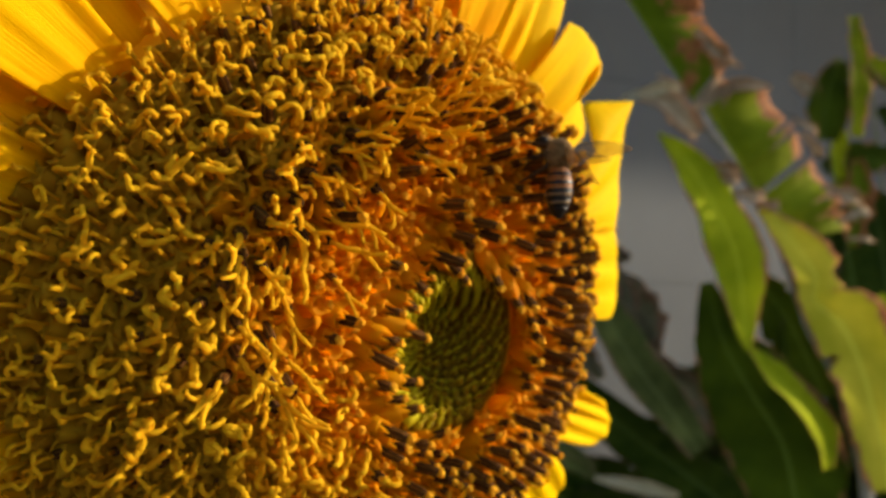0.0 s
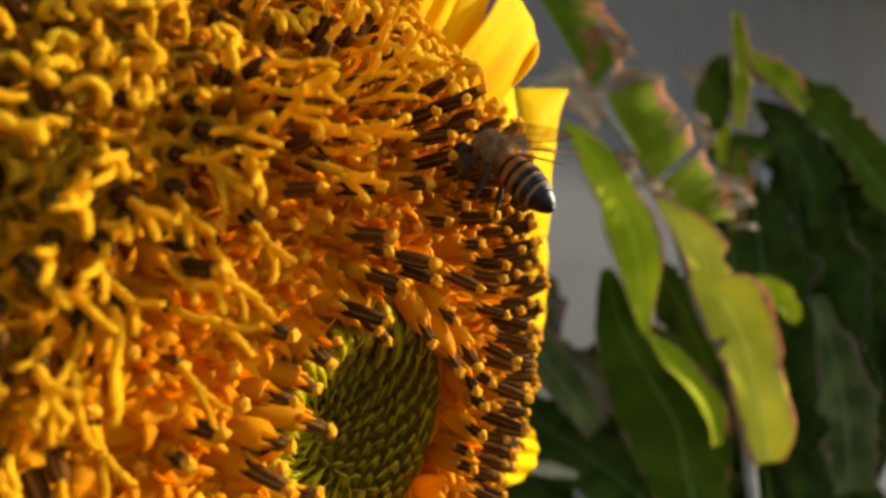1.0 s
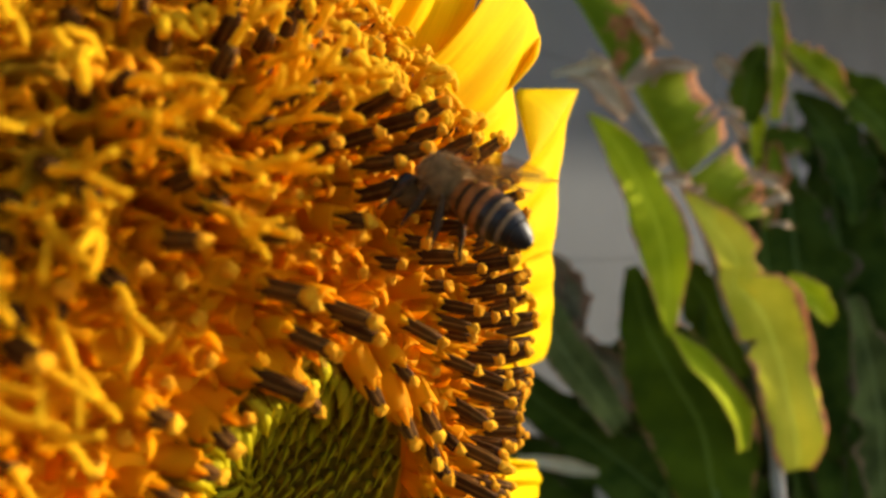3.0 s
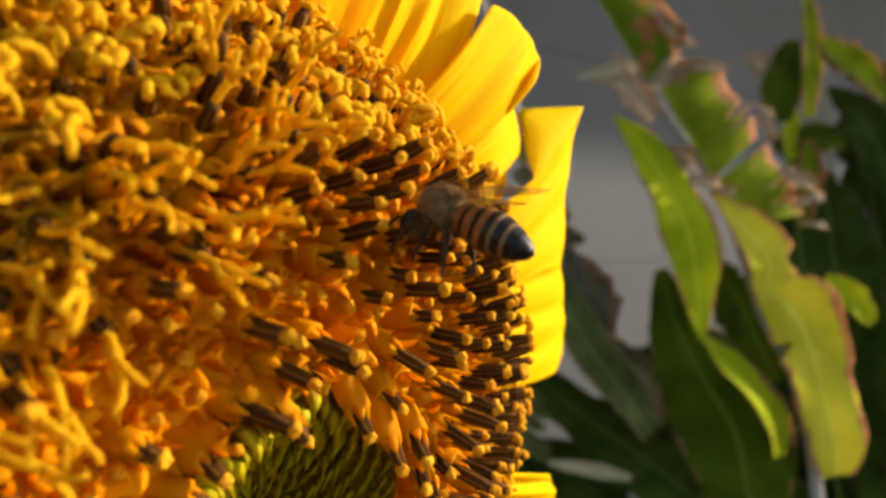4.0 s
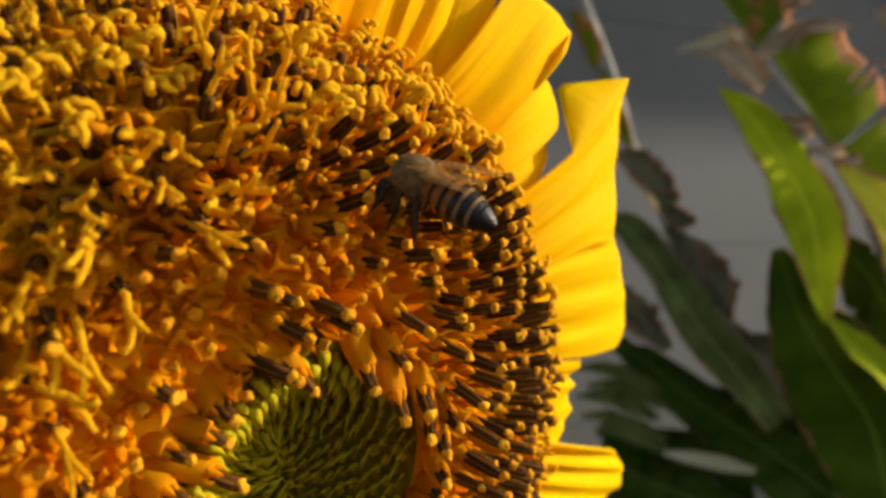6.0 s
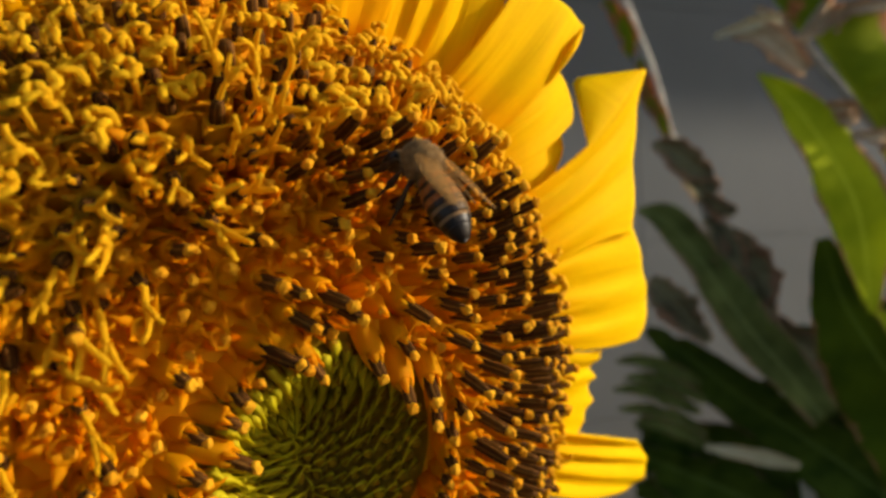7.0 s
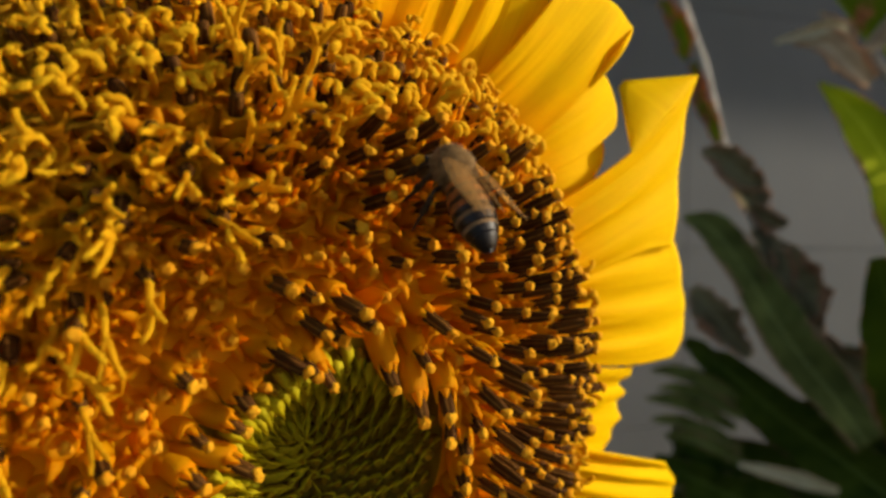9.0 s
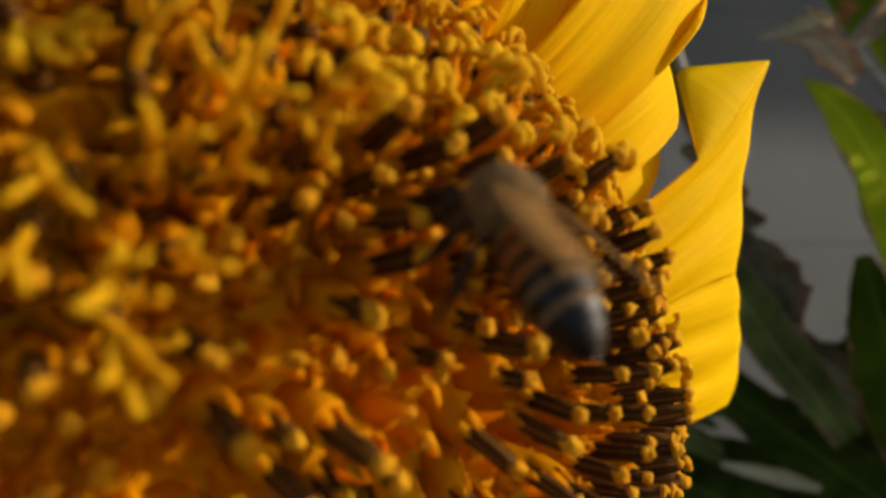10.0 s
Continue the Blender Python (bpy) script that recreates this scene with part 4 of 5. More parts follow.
# ---- plants behind ----
def blade(plant, line, mat, seed, roll=0.0, fold=0.25, ragged=0.06, tears=0, label=""):
    """A long leaf through points of (x, y, z, half width); roll: degrees about its own line."""
    rng = random.Random(seed)
    rows, cols = 40, 15
    notch = [[(rng.uniform(0.1, 0.95), rng.uniform(0.25, 0.75), rng.uniform(0.012, 0.03)) for _ in range(tears)] for _ in (0, 1)]
    grid, place = [], []
    for i in range(rows):
        s = i / (rows - 1)
        here = spline(line, s)
        ahead = (spline(line, min(1, s + 0.02)) - spline(line, max(0, s - 0.02)))[:3]
        d = Vector(ahead).normalized()
        side = d.cross(Vector((0, -1, 0))).normalized()
        side = (Matrix.Rotation(radians(roll), 3, d) @ side).normalized()
        up = side.cross(d)
        w = max(0.0008, here[3])
        row, prow = [], []
        for k in range(cols):
            x = 2 * k / (cols - 1) - 1
            rough = 1 + ragged * (noise.noise((seed, 9 * s, 3 if x > 0 else 7)) * 2 + noise.noise((seed + 3, 31 * s, 3 if x > 0 else 7)))
            cut = 1.0
            for at, deep, wide in notch[0 if x < 0 else 1]:
                cut = min(cut, 1 - deep * max(0, 1 - abs(s - at + 0.05 * abs(x)) / wide))
            wavy = 0.10 * w * math.sin(14 * s + seed + 2 * x) * abs(x)
            p = Vector(here[:3]) + side * (w * x * rough * cut) + up * (fold * w * abs(x) * cut + wavy)
            row.append(p - plant.location)
            prow.append((s, x, 0))
        grid.append(row)
        place.append(prow)
    part("leaf", sheet_mesh("leaf", grid, place, 0.0006, mat), plant, label=label)


def lamina(plant, a, b, c, d, mat, seed, label=""):
    """A torn strip of leaf: from the midrib a-b out to the frayed margin c-d."""
    rng = random.Random(seed)
    a, b, c, d = [Vector(p) for p in (a, b, c, d)]
    rows, cols, grid, place = 36, 14, [], []
    slits = [(rng.uniform(0.15, 0.85), rng.uniform(0.3, 0.7)) for _ in range(2)]
    for i in range(rows):
        s = i / (rows - 1)
        fray = 1 - 0.10 * abs(noise.noise((seed, 6 * s, 1))) - 0.06 * abs(noise.noise((seed, 23 * s, 5)))
        fray *= 1.2 * (1 - 0.2 * (2 * s - 1) ** 8)
        for at, deep in slits:
            fray = min(fray, 1 - deep * max(0.0, 1 - abs(s - at) / 0.03))
        row, prow = [], []
        for k in range(cols):
            x = k / (cols - 1)
            p = a.lerp(b, s).lerp(c.lerp(d, s), x * fray)
            p = p + Vector((0.0, 0.006 * math.sin(9 * s + seed) * x + 0.0006 * math.sin(40 * s) * x - 0.004 * math.sin(math.pi * x), -0.004 * x * x))
            row.append(p - plant.location)
            prow.append((s * 0.25, x, 0))
        grid.append(row)
        place.append(prow)
    part("leaf", sheet_mesh("leaf", grid, place, 0.0006, mat), plant, label=label)


def plant(name, foot, tops, label, category="plant"):
    """Thin stalks from one foot up to the given points."""
    p = new(name)
    p.location = foot
    tagged(p, label, category)
    f = Vector(foot)
    for i, top in enumerate(tops):
        t = Vector(top)
        line = [spline([f, f.lerp(t, 0.35) + Vector((0.02, 0.03, 0)), f.lerp(t, 0.7) + Vector((0.01, 0.02, 0.02)), t], j / 16) for j in range(17)]
        part("stalk", to_mesh("stalk", *tube_data([Vector(q) - f for q in line], [0.004 - 0.0028 * j / 16 for j in range(17)], 8), [M_STEM]), p)
    return p


def planting():
    a = plant("leafy_plant", (0.42, 0.64, 0.0), [(0.30, 0.61, 0.99)], "tall plant with long torn green leaves browning at the edges")
    o = Vector(a.location)
    line = [spline([(0.42, 0.64, 0.0), (0.40, 0.63, 0.5), (0.350, 0.60, 1.02), (0.3018, 0.597, 1.1594), (0.2806, 0.597, 1.2249), (0.2614, 0.597, 1.2707), (0.2393, 0.597, 1.3015), (0.217, 0.597, 1.3326), (0.2071, 0.597, 1.3508), (0.1898, 0.597, 1.4058), (0.1674, 0.597, 1.4854)], i / 60) for i in range(61)]
    part("midrib", to_mesh("midrib", *tube_data([Vector(p) - o for p in line], [0.006 - 0.0042 * i / 60 for i in range(61)], 9, True, 0.08, random.Random(4)), [M_TWIG]), a, label="dry pale midrib")
    blade(a, [(0.1661, 0.575, 1.3243, 0.0015), (0.1895, 0.575, 1.2998, 0.0145), (0.2157, 0.575, 1.2556, 0.024), (0.232, 0.575, 1.2127, 0.0255), (0.237, 0.575, 1.1615, 0.0135), (0.2402, 0.575, 1.1361, 0.0035)], M_LEAF, 1, roll=-14, fold=0.12)
    blade(a, [(0.2448, 0.583, 1.1362, 0.0042), (0.2618, 0.583, 1.1171, 0.0115), (0.2866, 0.583, 1.0919, 0.0150), (0.3051, 0.583, 1.0632, 0.0150), (0.3075, 0.583, 1.0344, 0.0100)], M_LEAF, 18, roll=-30, fold=0.3, ragged=0.1)
    # broad leaf behind the lit blades, its shade painted in as darker green
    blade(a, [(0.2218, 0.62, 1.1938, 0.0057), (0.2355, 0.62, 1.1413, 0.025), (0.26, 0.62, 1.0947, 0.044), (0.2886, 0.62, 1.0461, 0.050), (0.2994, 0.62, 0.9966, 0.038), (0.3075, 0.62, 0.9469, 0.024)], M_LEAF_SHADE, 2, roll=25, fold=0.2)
    blade(a, [(0.2533, 0.585, 1.2621, 0.0022), (0.2852, 0.585, 1.2279, 0.0200), (0.3026, 0.585, 1.2006, 0.0275), (0.3017, 0.585, 1.1793, 0.0190), (0.3248, 0.585, 1.156, 0.0360), (0.3406, 0.585, 1.1191, 0.0360), (0.3499, 0.585, 1.0822, 0.0320), (0.3585, 0.585, 1.0438, 0.0285), (0.3608, 0.585, 1.0162, 0.0150)], M_LEAF_YELLOW, 3, roll=-12, fold=0.15, ragged=0.12, tears=1, label="yellowing leaf with a torn brown edge")
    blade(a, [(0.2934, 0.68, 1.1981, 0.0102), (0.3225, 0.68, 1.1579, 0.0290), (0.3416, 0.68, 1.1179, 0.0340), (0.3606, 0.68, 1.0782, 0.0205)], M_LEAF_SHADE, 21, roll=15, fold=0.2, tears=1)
    blade(a, [(0.3681, 0.69, 1.2089, 0.0052), (0.3474, 0.69, 1.1677, 0.0208), (0.3368, 0.69, 1.1267, 0.0260), (0.3410, 0.69, 1.0400, 0.0156)], M_LEAF_DEEP_SHADE, 22, roll=-15, fold=0.2)
    lamina(a, (0.1298, 0.590, 1.4721), (0.2033, 0.590, 1.3526), (0.2073, 0.605, 1.4725), (0.2374, 0.605, 1.3986), M_LEAF_DRY, 4, "torn leaf strip, dried brown")
    lamina(a, (0.1941, 0.588, 1.346), (0.2175, 0.588, 1.3535), (0.2223, 0.60, 1.392), (0.2400, 0.60, 1.3801), M_DEAD, 9, "torn brown shred of leaf")
    lamina(a, (0.2113, 0.590, 1.3515), (0.2560, 0.590, 1.2724), (0.2663, 0.605, 1.3825), (0.3058, 0.605, 1.3173), M_LEAF_TORN, 5)
    lamina(a, (0.2609, 0.590, 1.2724), (0.2970, 0.590, 1.2322), (0.3117, 0.605, 1.3106), (0.3471, 0.605, 1.2471), M_LEAF_TORN, 6)
    blade(a, [(0.2222, 0.592, 1.3559, 0.0060), (0.2344, 0.590, 1.3699, 0.0050), (0.2506, 0.592, 1.3711, 0.0055), (0.2705, 0.592, 1.3696, 0.0015)], M_DEAD, 8, fold=0.6, ragged=0.3, tears=1, label="brown dried margin of a torn leaf")
    # dead scraps and curled tips along the midrib and the margins
    rng = random.Random(61)
    scraps = [(0.2218, 1.2953, 1.1), (0.2263, 1.2850, 1.0), (0.2463, 1.2700, 1.1), (0.2620, 1.2620, 0.9), (0.2190, 1.4080, 1.2), (0.2300, 1.3880, 1.1), (0.3010, 1.3330, 0.9), (0.3060, 1.3180, 0.8), (0.3330, 1.2740, 1.1), (0.3420, 1.2540, 1.0), (0.3480, 1.2320, 0.9), (0.3100, 1.1720, 0.9), (0.1840, 1.3700, 0.9)]
    for i, (x, z, k) in enumerate(scraps):
        q, y = rng.uniform(-0.9, 0.9), 0.585 if i < 4 else 0.596
        k *= rng.uniform(0.6, 0.95)
        dx, dz = 0.018 * k * math.cos(q), -0.018 * k * math.sin(q) - 0.003
        blade(a, [(x - dx, y, z - dz, 0.002), (x - dx * 0.4, y - 0.006, z - dz * 0.2, 0.005 * k), (x + dx * 0.3, y - 0.008, z + dz * 0.6, 0.007 * k), (x + dx, y, z + dz, 0.001)], M_DEAD, 60 + i, roll=rng.uniform(-50, 50), fold=0.7, ragged=0.4, tears=2, label="crumpled dead scrap of leaf")
    blade(a, [(0.1349, 0.572, 1.3563, 0.0015), (0.1525, 0.568, 1.3592, 0.0040), (0.1672, 0.566, 1.3626, 0.0055), (0.1832, 0.572, 1.3644, 0.0025)], M_STRAW, 7, roll=20, fold=0.5, ragged=0.15, label="pale straw-coloured dead leaf tip")
    blade(a, [(0.1484, 0.575, 1.3565, 0.0025), (0.1667, 0.570, 1.3529, 0.0085), (0.1813, 0.572, 1.3402, 0.0115), (0.2006, 0.580, 1.3239, 0.0064)], M_DEAD, 11, fold=0.5, ragged=0.2, label="curled dead leaf")
    c = plant("arching_plant", (0.82, 1.12, 0.0), [(0.495, 0.92, 1.385), (0.62, 1.03, 1.50), (0.73, 1.06, 1.3)], "arching plant with broad green leaves against the wall")
    for i, (mat, roll, tears, line) in enumerate([
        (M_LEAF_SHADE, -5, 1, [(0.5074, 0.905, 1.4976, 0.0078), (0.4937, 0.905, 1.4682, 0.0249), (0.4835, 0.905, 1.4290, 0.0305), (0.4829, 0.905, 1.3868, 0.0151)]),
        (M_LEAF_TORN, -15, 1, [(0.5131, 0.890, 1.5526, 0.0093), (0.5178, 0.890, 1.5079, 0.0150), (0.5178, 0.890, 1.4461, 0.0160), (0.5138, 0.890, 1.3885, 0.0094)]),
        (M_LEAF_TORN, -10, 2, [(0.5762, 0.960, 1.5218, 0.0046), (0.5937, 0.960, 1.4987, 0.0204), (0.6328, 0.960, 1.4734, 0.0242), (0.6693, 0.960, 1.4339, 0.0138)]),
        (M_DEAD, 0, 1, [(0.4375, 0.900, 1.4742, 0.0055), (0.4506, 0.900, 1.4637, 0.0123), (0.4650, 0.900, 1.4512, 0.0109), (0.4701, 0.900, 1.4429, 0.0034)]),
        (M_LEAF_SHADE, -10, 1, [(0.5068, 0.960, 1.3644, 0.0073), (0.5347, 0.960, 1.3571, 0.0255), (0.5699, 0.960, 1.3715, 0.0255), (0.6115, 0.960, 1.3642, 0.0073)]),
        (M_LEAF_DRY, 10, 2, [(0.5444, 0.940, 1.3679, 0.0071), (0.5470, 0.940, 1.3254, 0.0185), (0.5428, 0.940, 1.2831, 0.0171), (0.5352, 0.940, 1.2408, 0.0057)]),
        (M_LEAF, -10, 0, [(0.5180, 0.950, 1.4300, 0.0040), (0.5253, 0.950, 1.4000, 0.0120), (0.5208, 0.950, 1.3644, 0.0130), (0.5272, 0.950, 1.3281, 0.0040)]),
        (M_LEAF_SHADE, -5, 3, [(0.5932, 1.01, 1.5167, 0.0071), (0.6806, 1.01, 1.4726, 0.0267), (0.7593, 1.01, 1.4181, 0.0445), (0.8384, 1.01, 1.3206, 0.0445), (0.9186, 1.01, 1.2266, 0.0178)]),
        # most blades from here carry the shadow under the plant in their colour
        (M_LEAF_DEEP_SHADE, 15, 3, [(0.6000, 0.98, 1.4500, 0.0060), (0.6500, 0.98, 1.4050, 0.0300), (0.6900, 0.98, 1.3300, 0.0350), (0.7000, 0.98, 1.2500, 0.0080)]),
        (M_LEAF_DEEP_SHADE, 25, 1, [(0.7065, 1.05, 1.3628, 0.0278), (0.7249, 1.05, 1.2089, 0.0833), (0.7324, 1.05, 1.017, 0.0741), (0.7391, 1.05, 0.7782, 0.0463)]),
        (M_LEAF_DEEP_SHADE, 30, 1, [(0.7217, 1.03, 1.1334, 0.0055), (0.7789, 1.03, 1.0287, 0.0409), (0.7873, 1.03, 0.9153, 0.0545), (0.7853, 1.03, 0.7838, 0.0454)]),
        (M_LEAF_DEEP_SHADE, 22, 1, [(0.5995, 1.0, 1.3300, 0.0088), (0.6139, 1.0, 1.2473, 0.0529), (0.6268, 1.0, 1.1085, 0.0706), (0.6304, 1.0, 0.8927, 0.0529)]),
        (M_LEAF_DEEP_SHADE, 10, 2, [(0.6800, 1.09, 1.4200, 0.0300), (0.7600, 1.09, 1.3400, 0.0700), (0.8200, 1.09, 1.2000, 0.0800), (0.8500, 1.09, 1.0400, 0.0300)]),
        (M_LEAF_DEEP_SHADE, -15, 2, [(0.8200, 1.11, 1.3600, 0.0300), (0.8700, 1.11, 1.2400, 0.0700), (0.9000, 1.11, 1.0800, 0.0800), (0.9000, 1.11, 0.8600, 0.0500)]),
        (M_LEAF_DEEP_SHADE, 15, 2, [(0.6500, 1.09, 1.1500, 0.0300), (0.7000, 1.09, 1.0400, 0.0700), (0.7200, 1.09, 0.9200, 0.0800), (0.7300, 1.09, 0.7600, 0.0500)]),
        (M_LEAF_DEEP_SHADE, 5, 1, [(0.5600, 1.10, 1.3200, 0.0300), (0.6000, 1.10, 1.2300, 0.0700), (0.6300, 1.10, 1.1000, 0.0900), (0.6400, 1.10, 0.9200, 0.0600)]),
        (M_LEAF_DEEP_SHADE, -5, 1, [(0.7600, 1.15, 1.1500, 0.0300), (0.8000, 1.15, 1.0300, 0.0900), (0.8200, 1.15, 0.8900, 0.1000), (0.8300, 1.15, 0.7300, 0.0600)]),
        (M_LEAF_DEEP_SHADE, -8, 2, [(0.9453, 1.120, 1.3346, 0.0246), (0.9735, 1.120, 1.1793, 0.0788), (1.0010, 1.120, 0.9911, 0.0966), (1.0088, 1.120, 0.7443, 0.0846)]),
        (M_LEAF, -15, 0, [(0.5450, 0.90, 1.1750, 0.0060), (0.5720, 0.90, 1.1520, 0.0210), (0.5950, 0.90, 1.1280, 0.0190), (0.6080, 0.90, 1.1100, 0.0070)]),
        (M_LEAF_OLIVE, 10, 0, [(0.6085, 0.86, 1.15, 0.0082), (0.6284, 0.86, 1.0893, 0.0220), (0.6480, 0.86, 1.0066, 0.0360), (0.6540, 0.86, 0.9362, 0.0340), (0.6580, 0.86, 0.8779, 0.0250)]),
    ]):
        blade(c, line, mat, 80 + i, roll=roll, fold=0.35, ragged=0.2, tears=tears)
    d = plant("low_plant", (0.30, 1.08, 0.0), [(0.31, 1.0, 0.92), (0.40, 0.96, 0.86)], "low plant with leaves coloured dark for shade")
    blade(d, [(0.102, 0.93, 1.2332, 0.0041), (0.1357, 0.93, 1.22, 0.0204), (0.1712, 0.93, 1.1751, 0.0239), (0.2056, 0.93, 1.1179, 0.030), (0.2412, 0.93, 1.0615, 0.0318), (0.2815, 0.93, 1.0098, 0.0276), (0.3193, 0.93, 0.9553, 0.020)], M_LEAF_OLIVE, 19, roll=-10, fold=0.3, ragged=0.05, label="long olive leaf in the shade")
    blade(d, [(0.118, 0.945, 1.1423, 0.0086), (0.1352, 0.945, 1.1166, 0.0228), (0.156, 0.945, 1.093, 0.0252), (0.1875, 0.945, 1.0524, 0.0058)], M_WITHERED, 20, roll=15, fold=0.5, ragged=0.2, tears=1, label="withered brown leaf")
    blade(d, [(0.1107, 0.98, 1.0656, 0.0072), (0.1551, 0.98, 1.0349, 0.025), (0.2196, 0.98, 0.9791, 0.0355), (0.2895, 0.98, 0.9288, 0.0429), (0.3638, 0.98, 0.8726, 0.0499), (0.4262, 0.98, 0.8218, 0.0417)], M_LEAF_DEEP_SHADE, 14, roll=18, fold=0.3, ragged=0.08, tears=1)
    blade(d, [(0.1685, 0.9, 0.9246, 0.0032), (0.2005, 0.9, 0.9198, 0.0080), (0.2401, 0.9, 0.9129, 0.0098), (0.2794, 0.9, 0.9032, 0.0045)], M_STRAW, 15, fold=0.3, label="pale dead leaf lying in the foliage")
    blade(d, [(0.2649, 1.0, 1.0838, 0.007), (0.3087, 1.0, 1.0454, 0.0218), (0.3551, 1.0, 1.0058, 0.0259), (0.4223, 1.0, 0.9518, 0.0328)], M_WITHERED, 23, roll=15, fold=0.5, ragged=0.15, tears=1, label="withered brown leaf")
    # fringed lobes of a torn leaf
    for i, (x, z, far) in enumerate([(0.066, 1.0216, 0.112), (0.060, 0.9812, 0.116), (0.067, 0.9529, 0.116), (0.076, 0.9974, 0.108), (0.085, 0.9330, 0.105)]):
        blade(d, [(x, 0.97, z, 0.0024), (x + far * 0.3, 0.97, z + 0.002, 0.0096), (x + far * 0.68, 0.97, z - 0.012, 0.0111), (x + far, 0.97, z - 0.032, 0.005)], M_LEAF_OLIVE, 140 + i, roll=10, fold=0.3, ragged=0.12)
    # dark-coloured blades that paint shade, some where only shaded wall would show
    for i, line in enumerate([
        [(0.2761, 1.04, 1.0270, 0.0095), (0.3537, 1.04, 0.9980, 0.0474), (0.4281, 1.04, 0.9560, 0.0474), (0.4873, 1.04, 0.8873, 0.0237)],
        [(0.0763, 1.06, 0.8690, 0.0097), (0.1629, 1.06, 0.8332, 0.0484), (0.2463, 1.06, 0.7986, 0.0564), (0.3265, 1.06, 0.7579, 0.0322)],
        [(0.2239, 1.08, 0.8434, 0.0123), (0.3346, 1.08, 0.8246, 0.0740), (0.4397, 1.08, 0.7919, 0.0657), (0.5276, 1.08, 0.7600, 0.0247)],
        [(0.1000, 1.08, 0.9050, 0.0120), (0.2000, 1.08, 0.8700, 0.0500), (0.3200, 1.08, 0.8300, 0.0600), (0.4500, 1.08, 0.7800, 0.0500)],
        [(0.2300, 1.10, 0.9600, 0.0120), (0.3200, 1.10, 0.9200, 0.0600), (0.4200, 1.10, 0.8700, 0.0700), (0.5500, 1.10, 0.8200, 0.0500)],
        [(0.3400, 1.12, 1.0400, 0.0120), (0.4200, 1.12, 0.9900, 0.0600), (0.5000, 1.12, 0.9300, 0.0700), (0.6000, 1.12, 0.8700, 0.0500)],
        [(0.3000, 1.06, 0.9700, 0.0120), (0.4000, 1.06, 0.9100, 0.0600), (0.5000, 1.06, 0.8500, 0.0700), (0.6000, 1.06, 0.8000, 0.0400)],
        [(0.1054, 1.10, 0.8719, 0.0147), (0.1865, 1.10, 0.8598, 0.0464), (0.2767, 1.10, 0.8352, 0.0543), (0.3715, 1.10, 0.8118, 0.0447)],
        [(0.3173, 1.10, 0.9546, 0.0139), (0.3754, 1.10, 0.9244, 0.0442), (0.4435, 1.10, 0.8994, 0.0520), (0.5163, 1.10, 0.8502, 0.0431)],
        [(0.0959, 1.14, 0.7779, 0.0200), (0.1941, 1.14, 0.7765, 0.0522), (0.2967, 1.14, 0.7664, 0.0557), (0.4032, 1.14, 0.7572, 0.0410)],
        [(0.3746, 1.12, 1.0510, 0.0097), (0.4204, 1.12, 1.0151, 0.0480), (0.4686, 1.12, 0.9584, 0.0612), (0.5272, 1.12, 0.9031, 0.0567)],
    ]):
        blade(d, line, M_LEAF_DEEP_SHADE, 130 + i, roll=18, fold=0.3, ragged=0.10, tears=2)
    f = plant("shade_plant", (0.45, 1.2, 0.0), [(0.42, 1.1, 0.75)], "dense foliage at the foot of the wall, coloured dark to paint its shade")
    rng = random.Random(77)
    # filler leaves whose dark colour makes the gloom low on the wall
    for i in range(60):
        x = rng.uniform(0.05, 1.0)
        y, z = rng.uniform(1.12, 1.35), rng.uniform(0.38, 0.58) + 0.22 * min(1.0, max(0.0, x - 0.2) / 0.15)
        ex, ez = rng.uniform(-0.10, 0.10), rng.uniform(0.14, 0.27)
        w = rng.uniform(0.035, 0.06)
        blade(f, [(x, y, z, 0.006), (x + ex * 0.3, y - 0.02, z + ez * 0.45, w), (x + ex * 0.7, y - 0.04, z + ez * 0.8, w * 0.9), (x + ex, y - 0.06, z + ez * 0.95, 0.006)], M_LEAF_DEEP_SHADE, 100 + i, roll=rng.uniform(-40, 40), ragged=0.1)
    e = new("dry_stalk")
    e.location = (0.36, 1.06, 0.0)
    tagged(e, "dry grey stalk with withered leaves hanging from it", "plant")
    o = Vector(e.location)
    line = [spline([(0.36, 1.06, 0.0), (0.35, 1.05, 0.5), (0.31, 1.0, 0.9), (0.235, 0.97, 1.12), (0.19, 0.965, 1.24), (0.1526, 0.96, 1.3241), (0.1272, 0.95, 1.4256), (0.0908, 0.95, 1.5369), (0.07, 0.95, 1.62)], i / 40) for i in range(41)]
    part("stalk", to_mesh("stalk", *tube_data([Vector(p) - o for p in line], [0.0095 - 0.0035 * i / 40 for i in range(41)], 9, True, 0.18, random.Random(3)), [M_TWIG]), e)
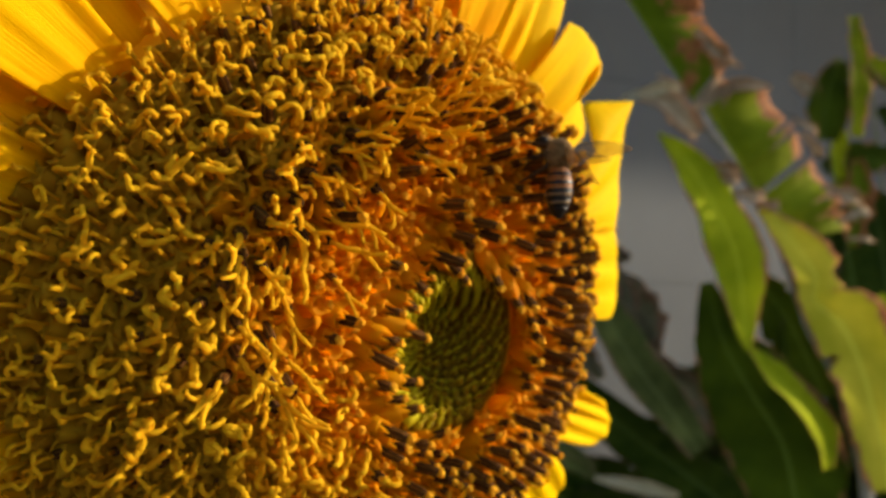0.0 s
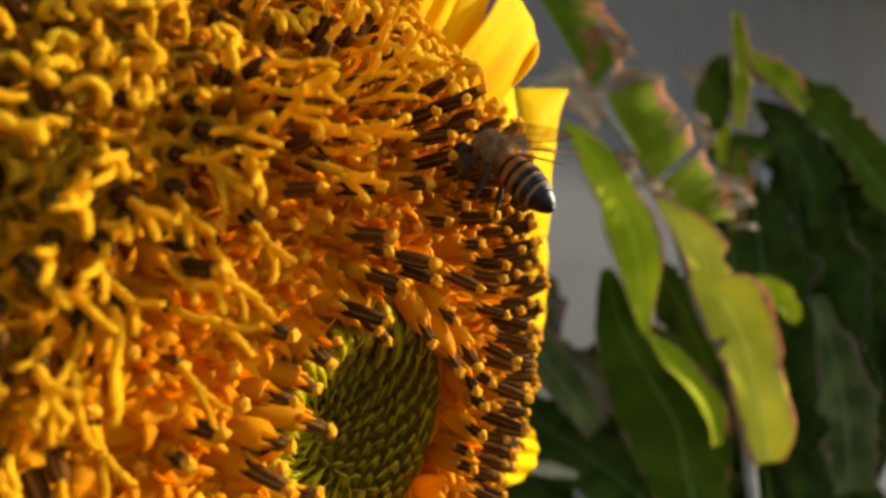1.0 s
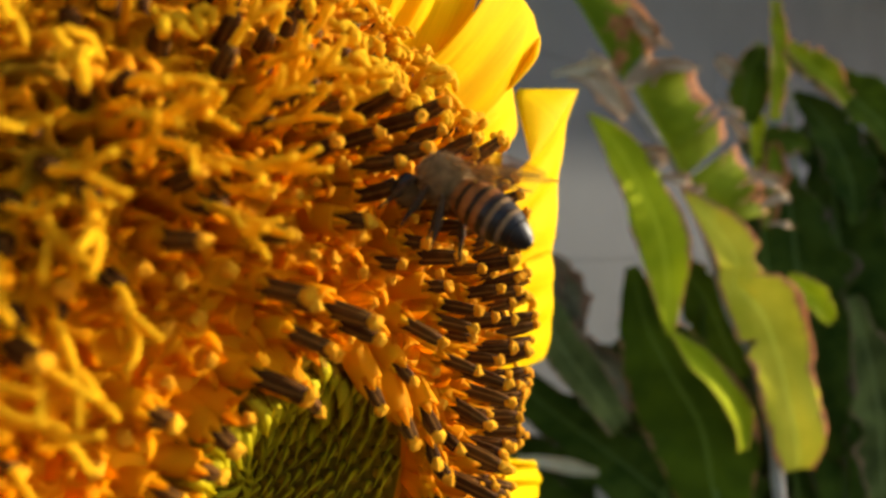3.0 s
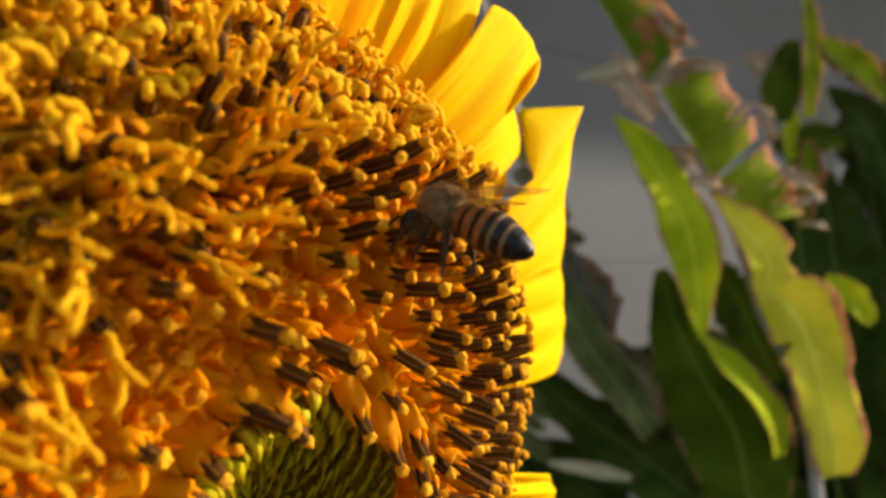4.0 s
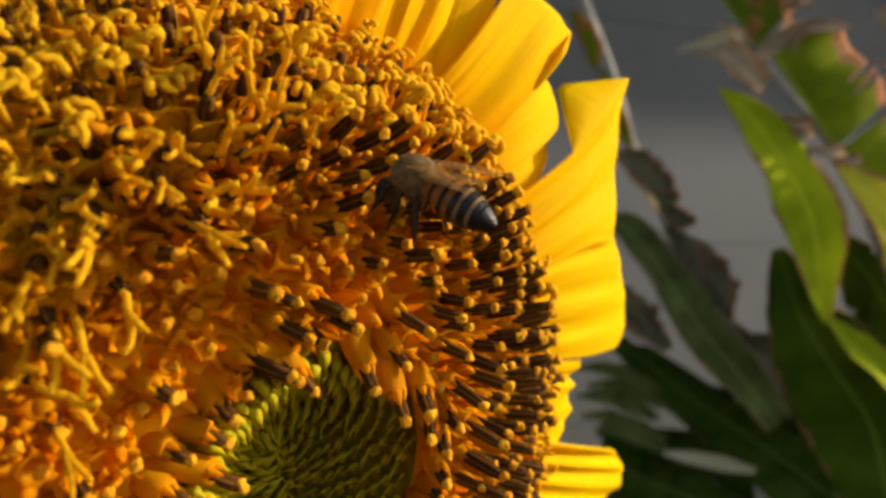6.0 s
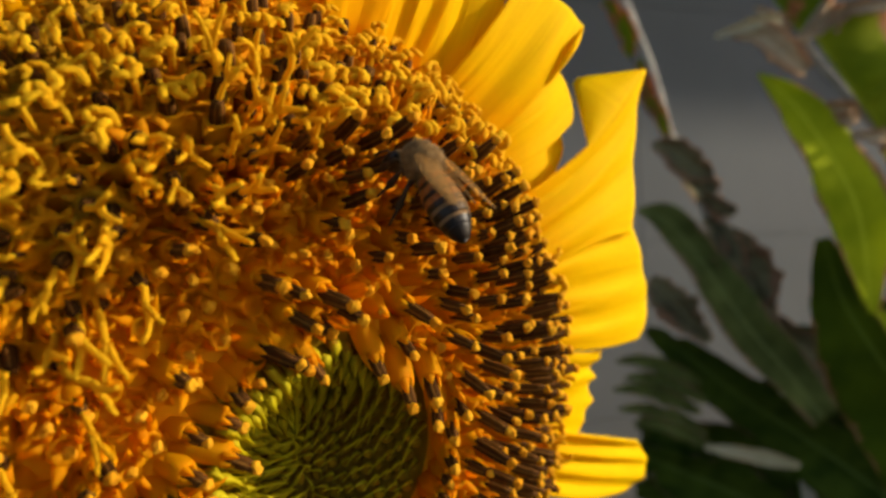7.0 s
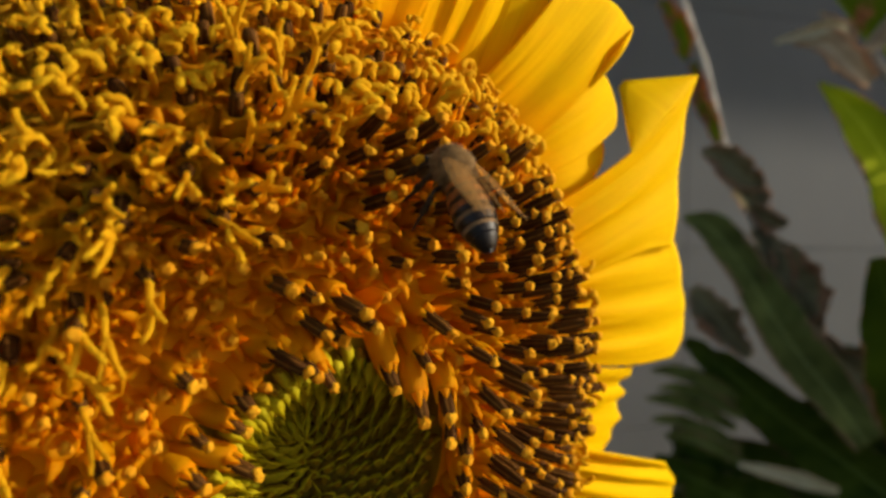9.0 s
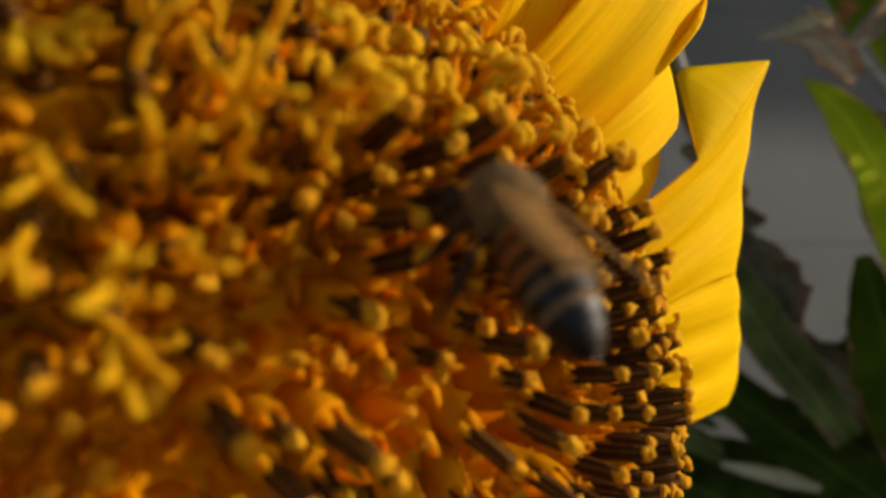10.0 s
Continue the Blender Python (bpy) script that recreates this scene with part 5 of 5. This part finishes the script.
    for i, line in enumerate([
        [(0.1261, 0.950, 1.3224, 0.0058), (0.1514, 0.950, 1.3138, 0.0187), (0.1759, 0.950, 1.2920, 0.0216), (0.2003, 0.950, 1.2737, 0.0072)],
        [(0.1449, 0.955, 1.2946, 0.0058), (0.1665, 0.955, 1.2730, 0.0217), (0.1877, 0.955, 1.2448, 0.0246), (0.2055, 0.955, 1.2171, 0.0072)],
        [(0.1862, 0.945, 1.2511, 0.0043), (0.2043, 0.945, 1.2368, 0.0143), (0.2194, 0.945, 1.2294, 0.0129), (0.2284, 0.945, 1.2256, 0.0036)],
        [(0.1890, 0.950, 1.2178, 0.0072), (0.2036, 0.950, 1.1905, 0.0231), (0.2147, 0.950, 1.1502, 0.0216), (0.2073, 0.950, 1.1171, 0.0058)],
        [(0.2172, 0.955, 1.1965, 0.0058), (0.2408, 0.955, 1.1623, 0.0290), (0.2549, 0.955, 1.1287, 0.0319), (0.2628, 0.955, 1.0888, 0.0087)],
        [(0.2164, 0.95, 1.199, 0.0115), (0.238, 0.95, 1.1678, 0.0257), (0.2469, 0.95, 1.1261, 0.0257), (0.2402, 0.95, 1.0867, 0.0155)],
        [(0.2320, 0.945, 1.1499, 0.0043), (0.2488, 0.945, 1.1100, 0.0172), (0.2538, 0.945, 1.0771, 0.0158), (0.2408, 0.945, 1.0509, 0.0043)],
    ]):
        blade(e, line, M_WITHERED, 170 + i, roll=(20, -35, 40, -20, 30, 15, -30)[i], fold=0.6, ragged=0.16, tears=1, label="withered grey-brown leaf")
    for i, line in enumerate([
        [(0.0712, 0.940, 1.5205, 0.0057), (0.0867, 0.940, 1.4985, 0.0114), (0.0985, 0.940, 1.4705, 0.0128), (0.1006, 0.940, 1.4402, 0.0043)],
        [(0.1138, 0.945, 1.4368, 0.0043), (0.1189, 0.945, 1.4028, 0.0100), (0.1275, 0.945, 1.3752, 0.0100), (0.1332, 0.945, 1.3547, 0.0036)],
        [(0.1275, 0.940, 1.3876, 0.0036), (0.1360, 0.940, 1.3602, 0.0086), (0.1416, 0.940, 1.3399, 0.0071), (0.1444, 0.940, 1.3297, 0.0021)],
    ]):
        blade(e, line, M_LEAF_DRY, 180 + i, roll=10, fold=0.4, ragged=0.3, tears=1, label="shrivelled leaf remnant clinging to the stalk")


planting()

BEE_ROWS = [
    (0.0, (0.0158, 0.0843, 1.2134), (0.0160, 0.0845, 1.2050), (0.80, -0.55, 0.15)),
    (0.5, (0.0139, 0.0824, 1.2144), (0.0174, 0.0793, 1.2084), (0.7, -0.1, 0.6)),
    (1.0, (0.0138, 0.0825, 1.2139), (0.0183, 0.0789, 1.2089), (0.5, -0.05, 0.8)),
    (1.5, (0.0108, 0.0790, 1.2136), (0.0155, 0.0742, 1.2105), (0.3, 0.0, 0.9)),
    (2.0, (0.0122, 0.0807, 1.2135), (0.0181, 0.0767, 1.2097), (0.3, 0.0, 0.9)),
    (3.5, (0.0137, 0.0822, 1.2144), (0.0194, 0.0789, 1.2101), (0.25, 0.05, 0.95)),
    (4.0, (0.0147, 0.0832, 1.2148), (0.0209, 0.0797, 1.2117), (0.25, -0.1, 0.95)),
    (4.5, (0.0135, 0.0819, 1.2144), (0.0200, 0.0788, 1.2112), (0.25, -0.15, 0.95)),
    (5.0, (0.0138, 0.0822, 1.2148), (0.0214, 0.0813, 1.2113), (0.25, -0.2, 0.9)),
    (5.5, (0.0138, 0.0823, 1.2145), (0.0213, 0.0810, 1.2116), (0.25, -0.3, 0.9)),
    (7.0, (0.0145, 0.0827, 1.2157), (0.0183, 0.0808, 1.2093), (0.78, -0.42, 0.45)),
    (7.5, (0.0145, 0.0828, 1.2155), (0.0181, 0.0804, 1.2095), (0.78, -0.42, 0.45)),
    (8.0, (0.0145, 0.0828, 1.2154), (0.0171, 0.0799, 1.2095), (0.78, -0.42, 0.45)),
    (8.5, (0.0148, 0.0831, 1.2156), (0.0180, 0.0805, 1.2098), (0.78, -0.42, 0.45)),
    (9.0, (0.0148, 0.0831, 1.2156), (0.0184, 0.0806, 1.2097), (0.78, -0.42, 0.45)),
    (9.5, (0.0138, 0.0820, 1.2154), (0.0176, 0.0790, 1.2098), (0.78, -0.42, 0.45)),
    (10.0, (0.0139, 0.0821, 1.2155), (0.0179, 0.0785, 1.2100), (0.78, -0.42, 0.45)),
]


# how far the wings stand open, turn on edge and are lifted, in radians
WING_ROWS = [(0.0, 1.25, 0.9, 0.1), (0.5, 0.6, 0.6, 0.25), (1.0, 0.30, 0.5, 0.20), (1.5, 0.25, 0.6, 0.15), (2.0, 0.25, 0.6, 0.10), (3.5, 0.20, 0.75, -0.02), (4.0, 0.2, 0.6, 0.0), (5.5, 0.10, 0.4, 0.0), (7.0, -0.14, 0.0, 0.0), (8.5, -0.12, 0.0, 0.0), (10.0, -0.14, 0.0, 0.0)]


def motions():
    walk(BEE, [(t, bee_pose(thorax, tail, dorsal)) for t, thorax, tail, dorsal in BEE_ROWS])
    for wing, root, side in WINGS:
        rows = []
        for t, wide, edge, lift in WING_ROWS:
            if side > 0 and wide > 0:
                wide *= 0.4
            rows.append((t, Matrix.Translation(root) @ Matrix.Rotation(lift, 4, "Y") @ Matrix.Rotation(side * edge, 4, "X") @ Matrix.Rotation(-side * wide, 4, "Z")))
        walk(wing, rows)


motions()
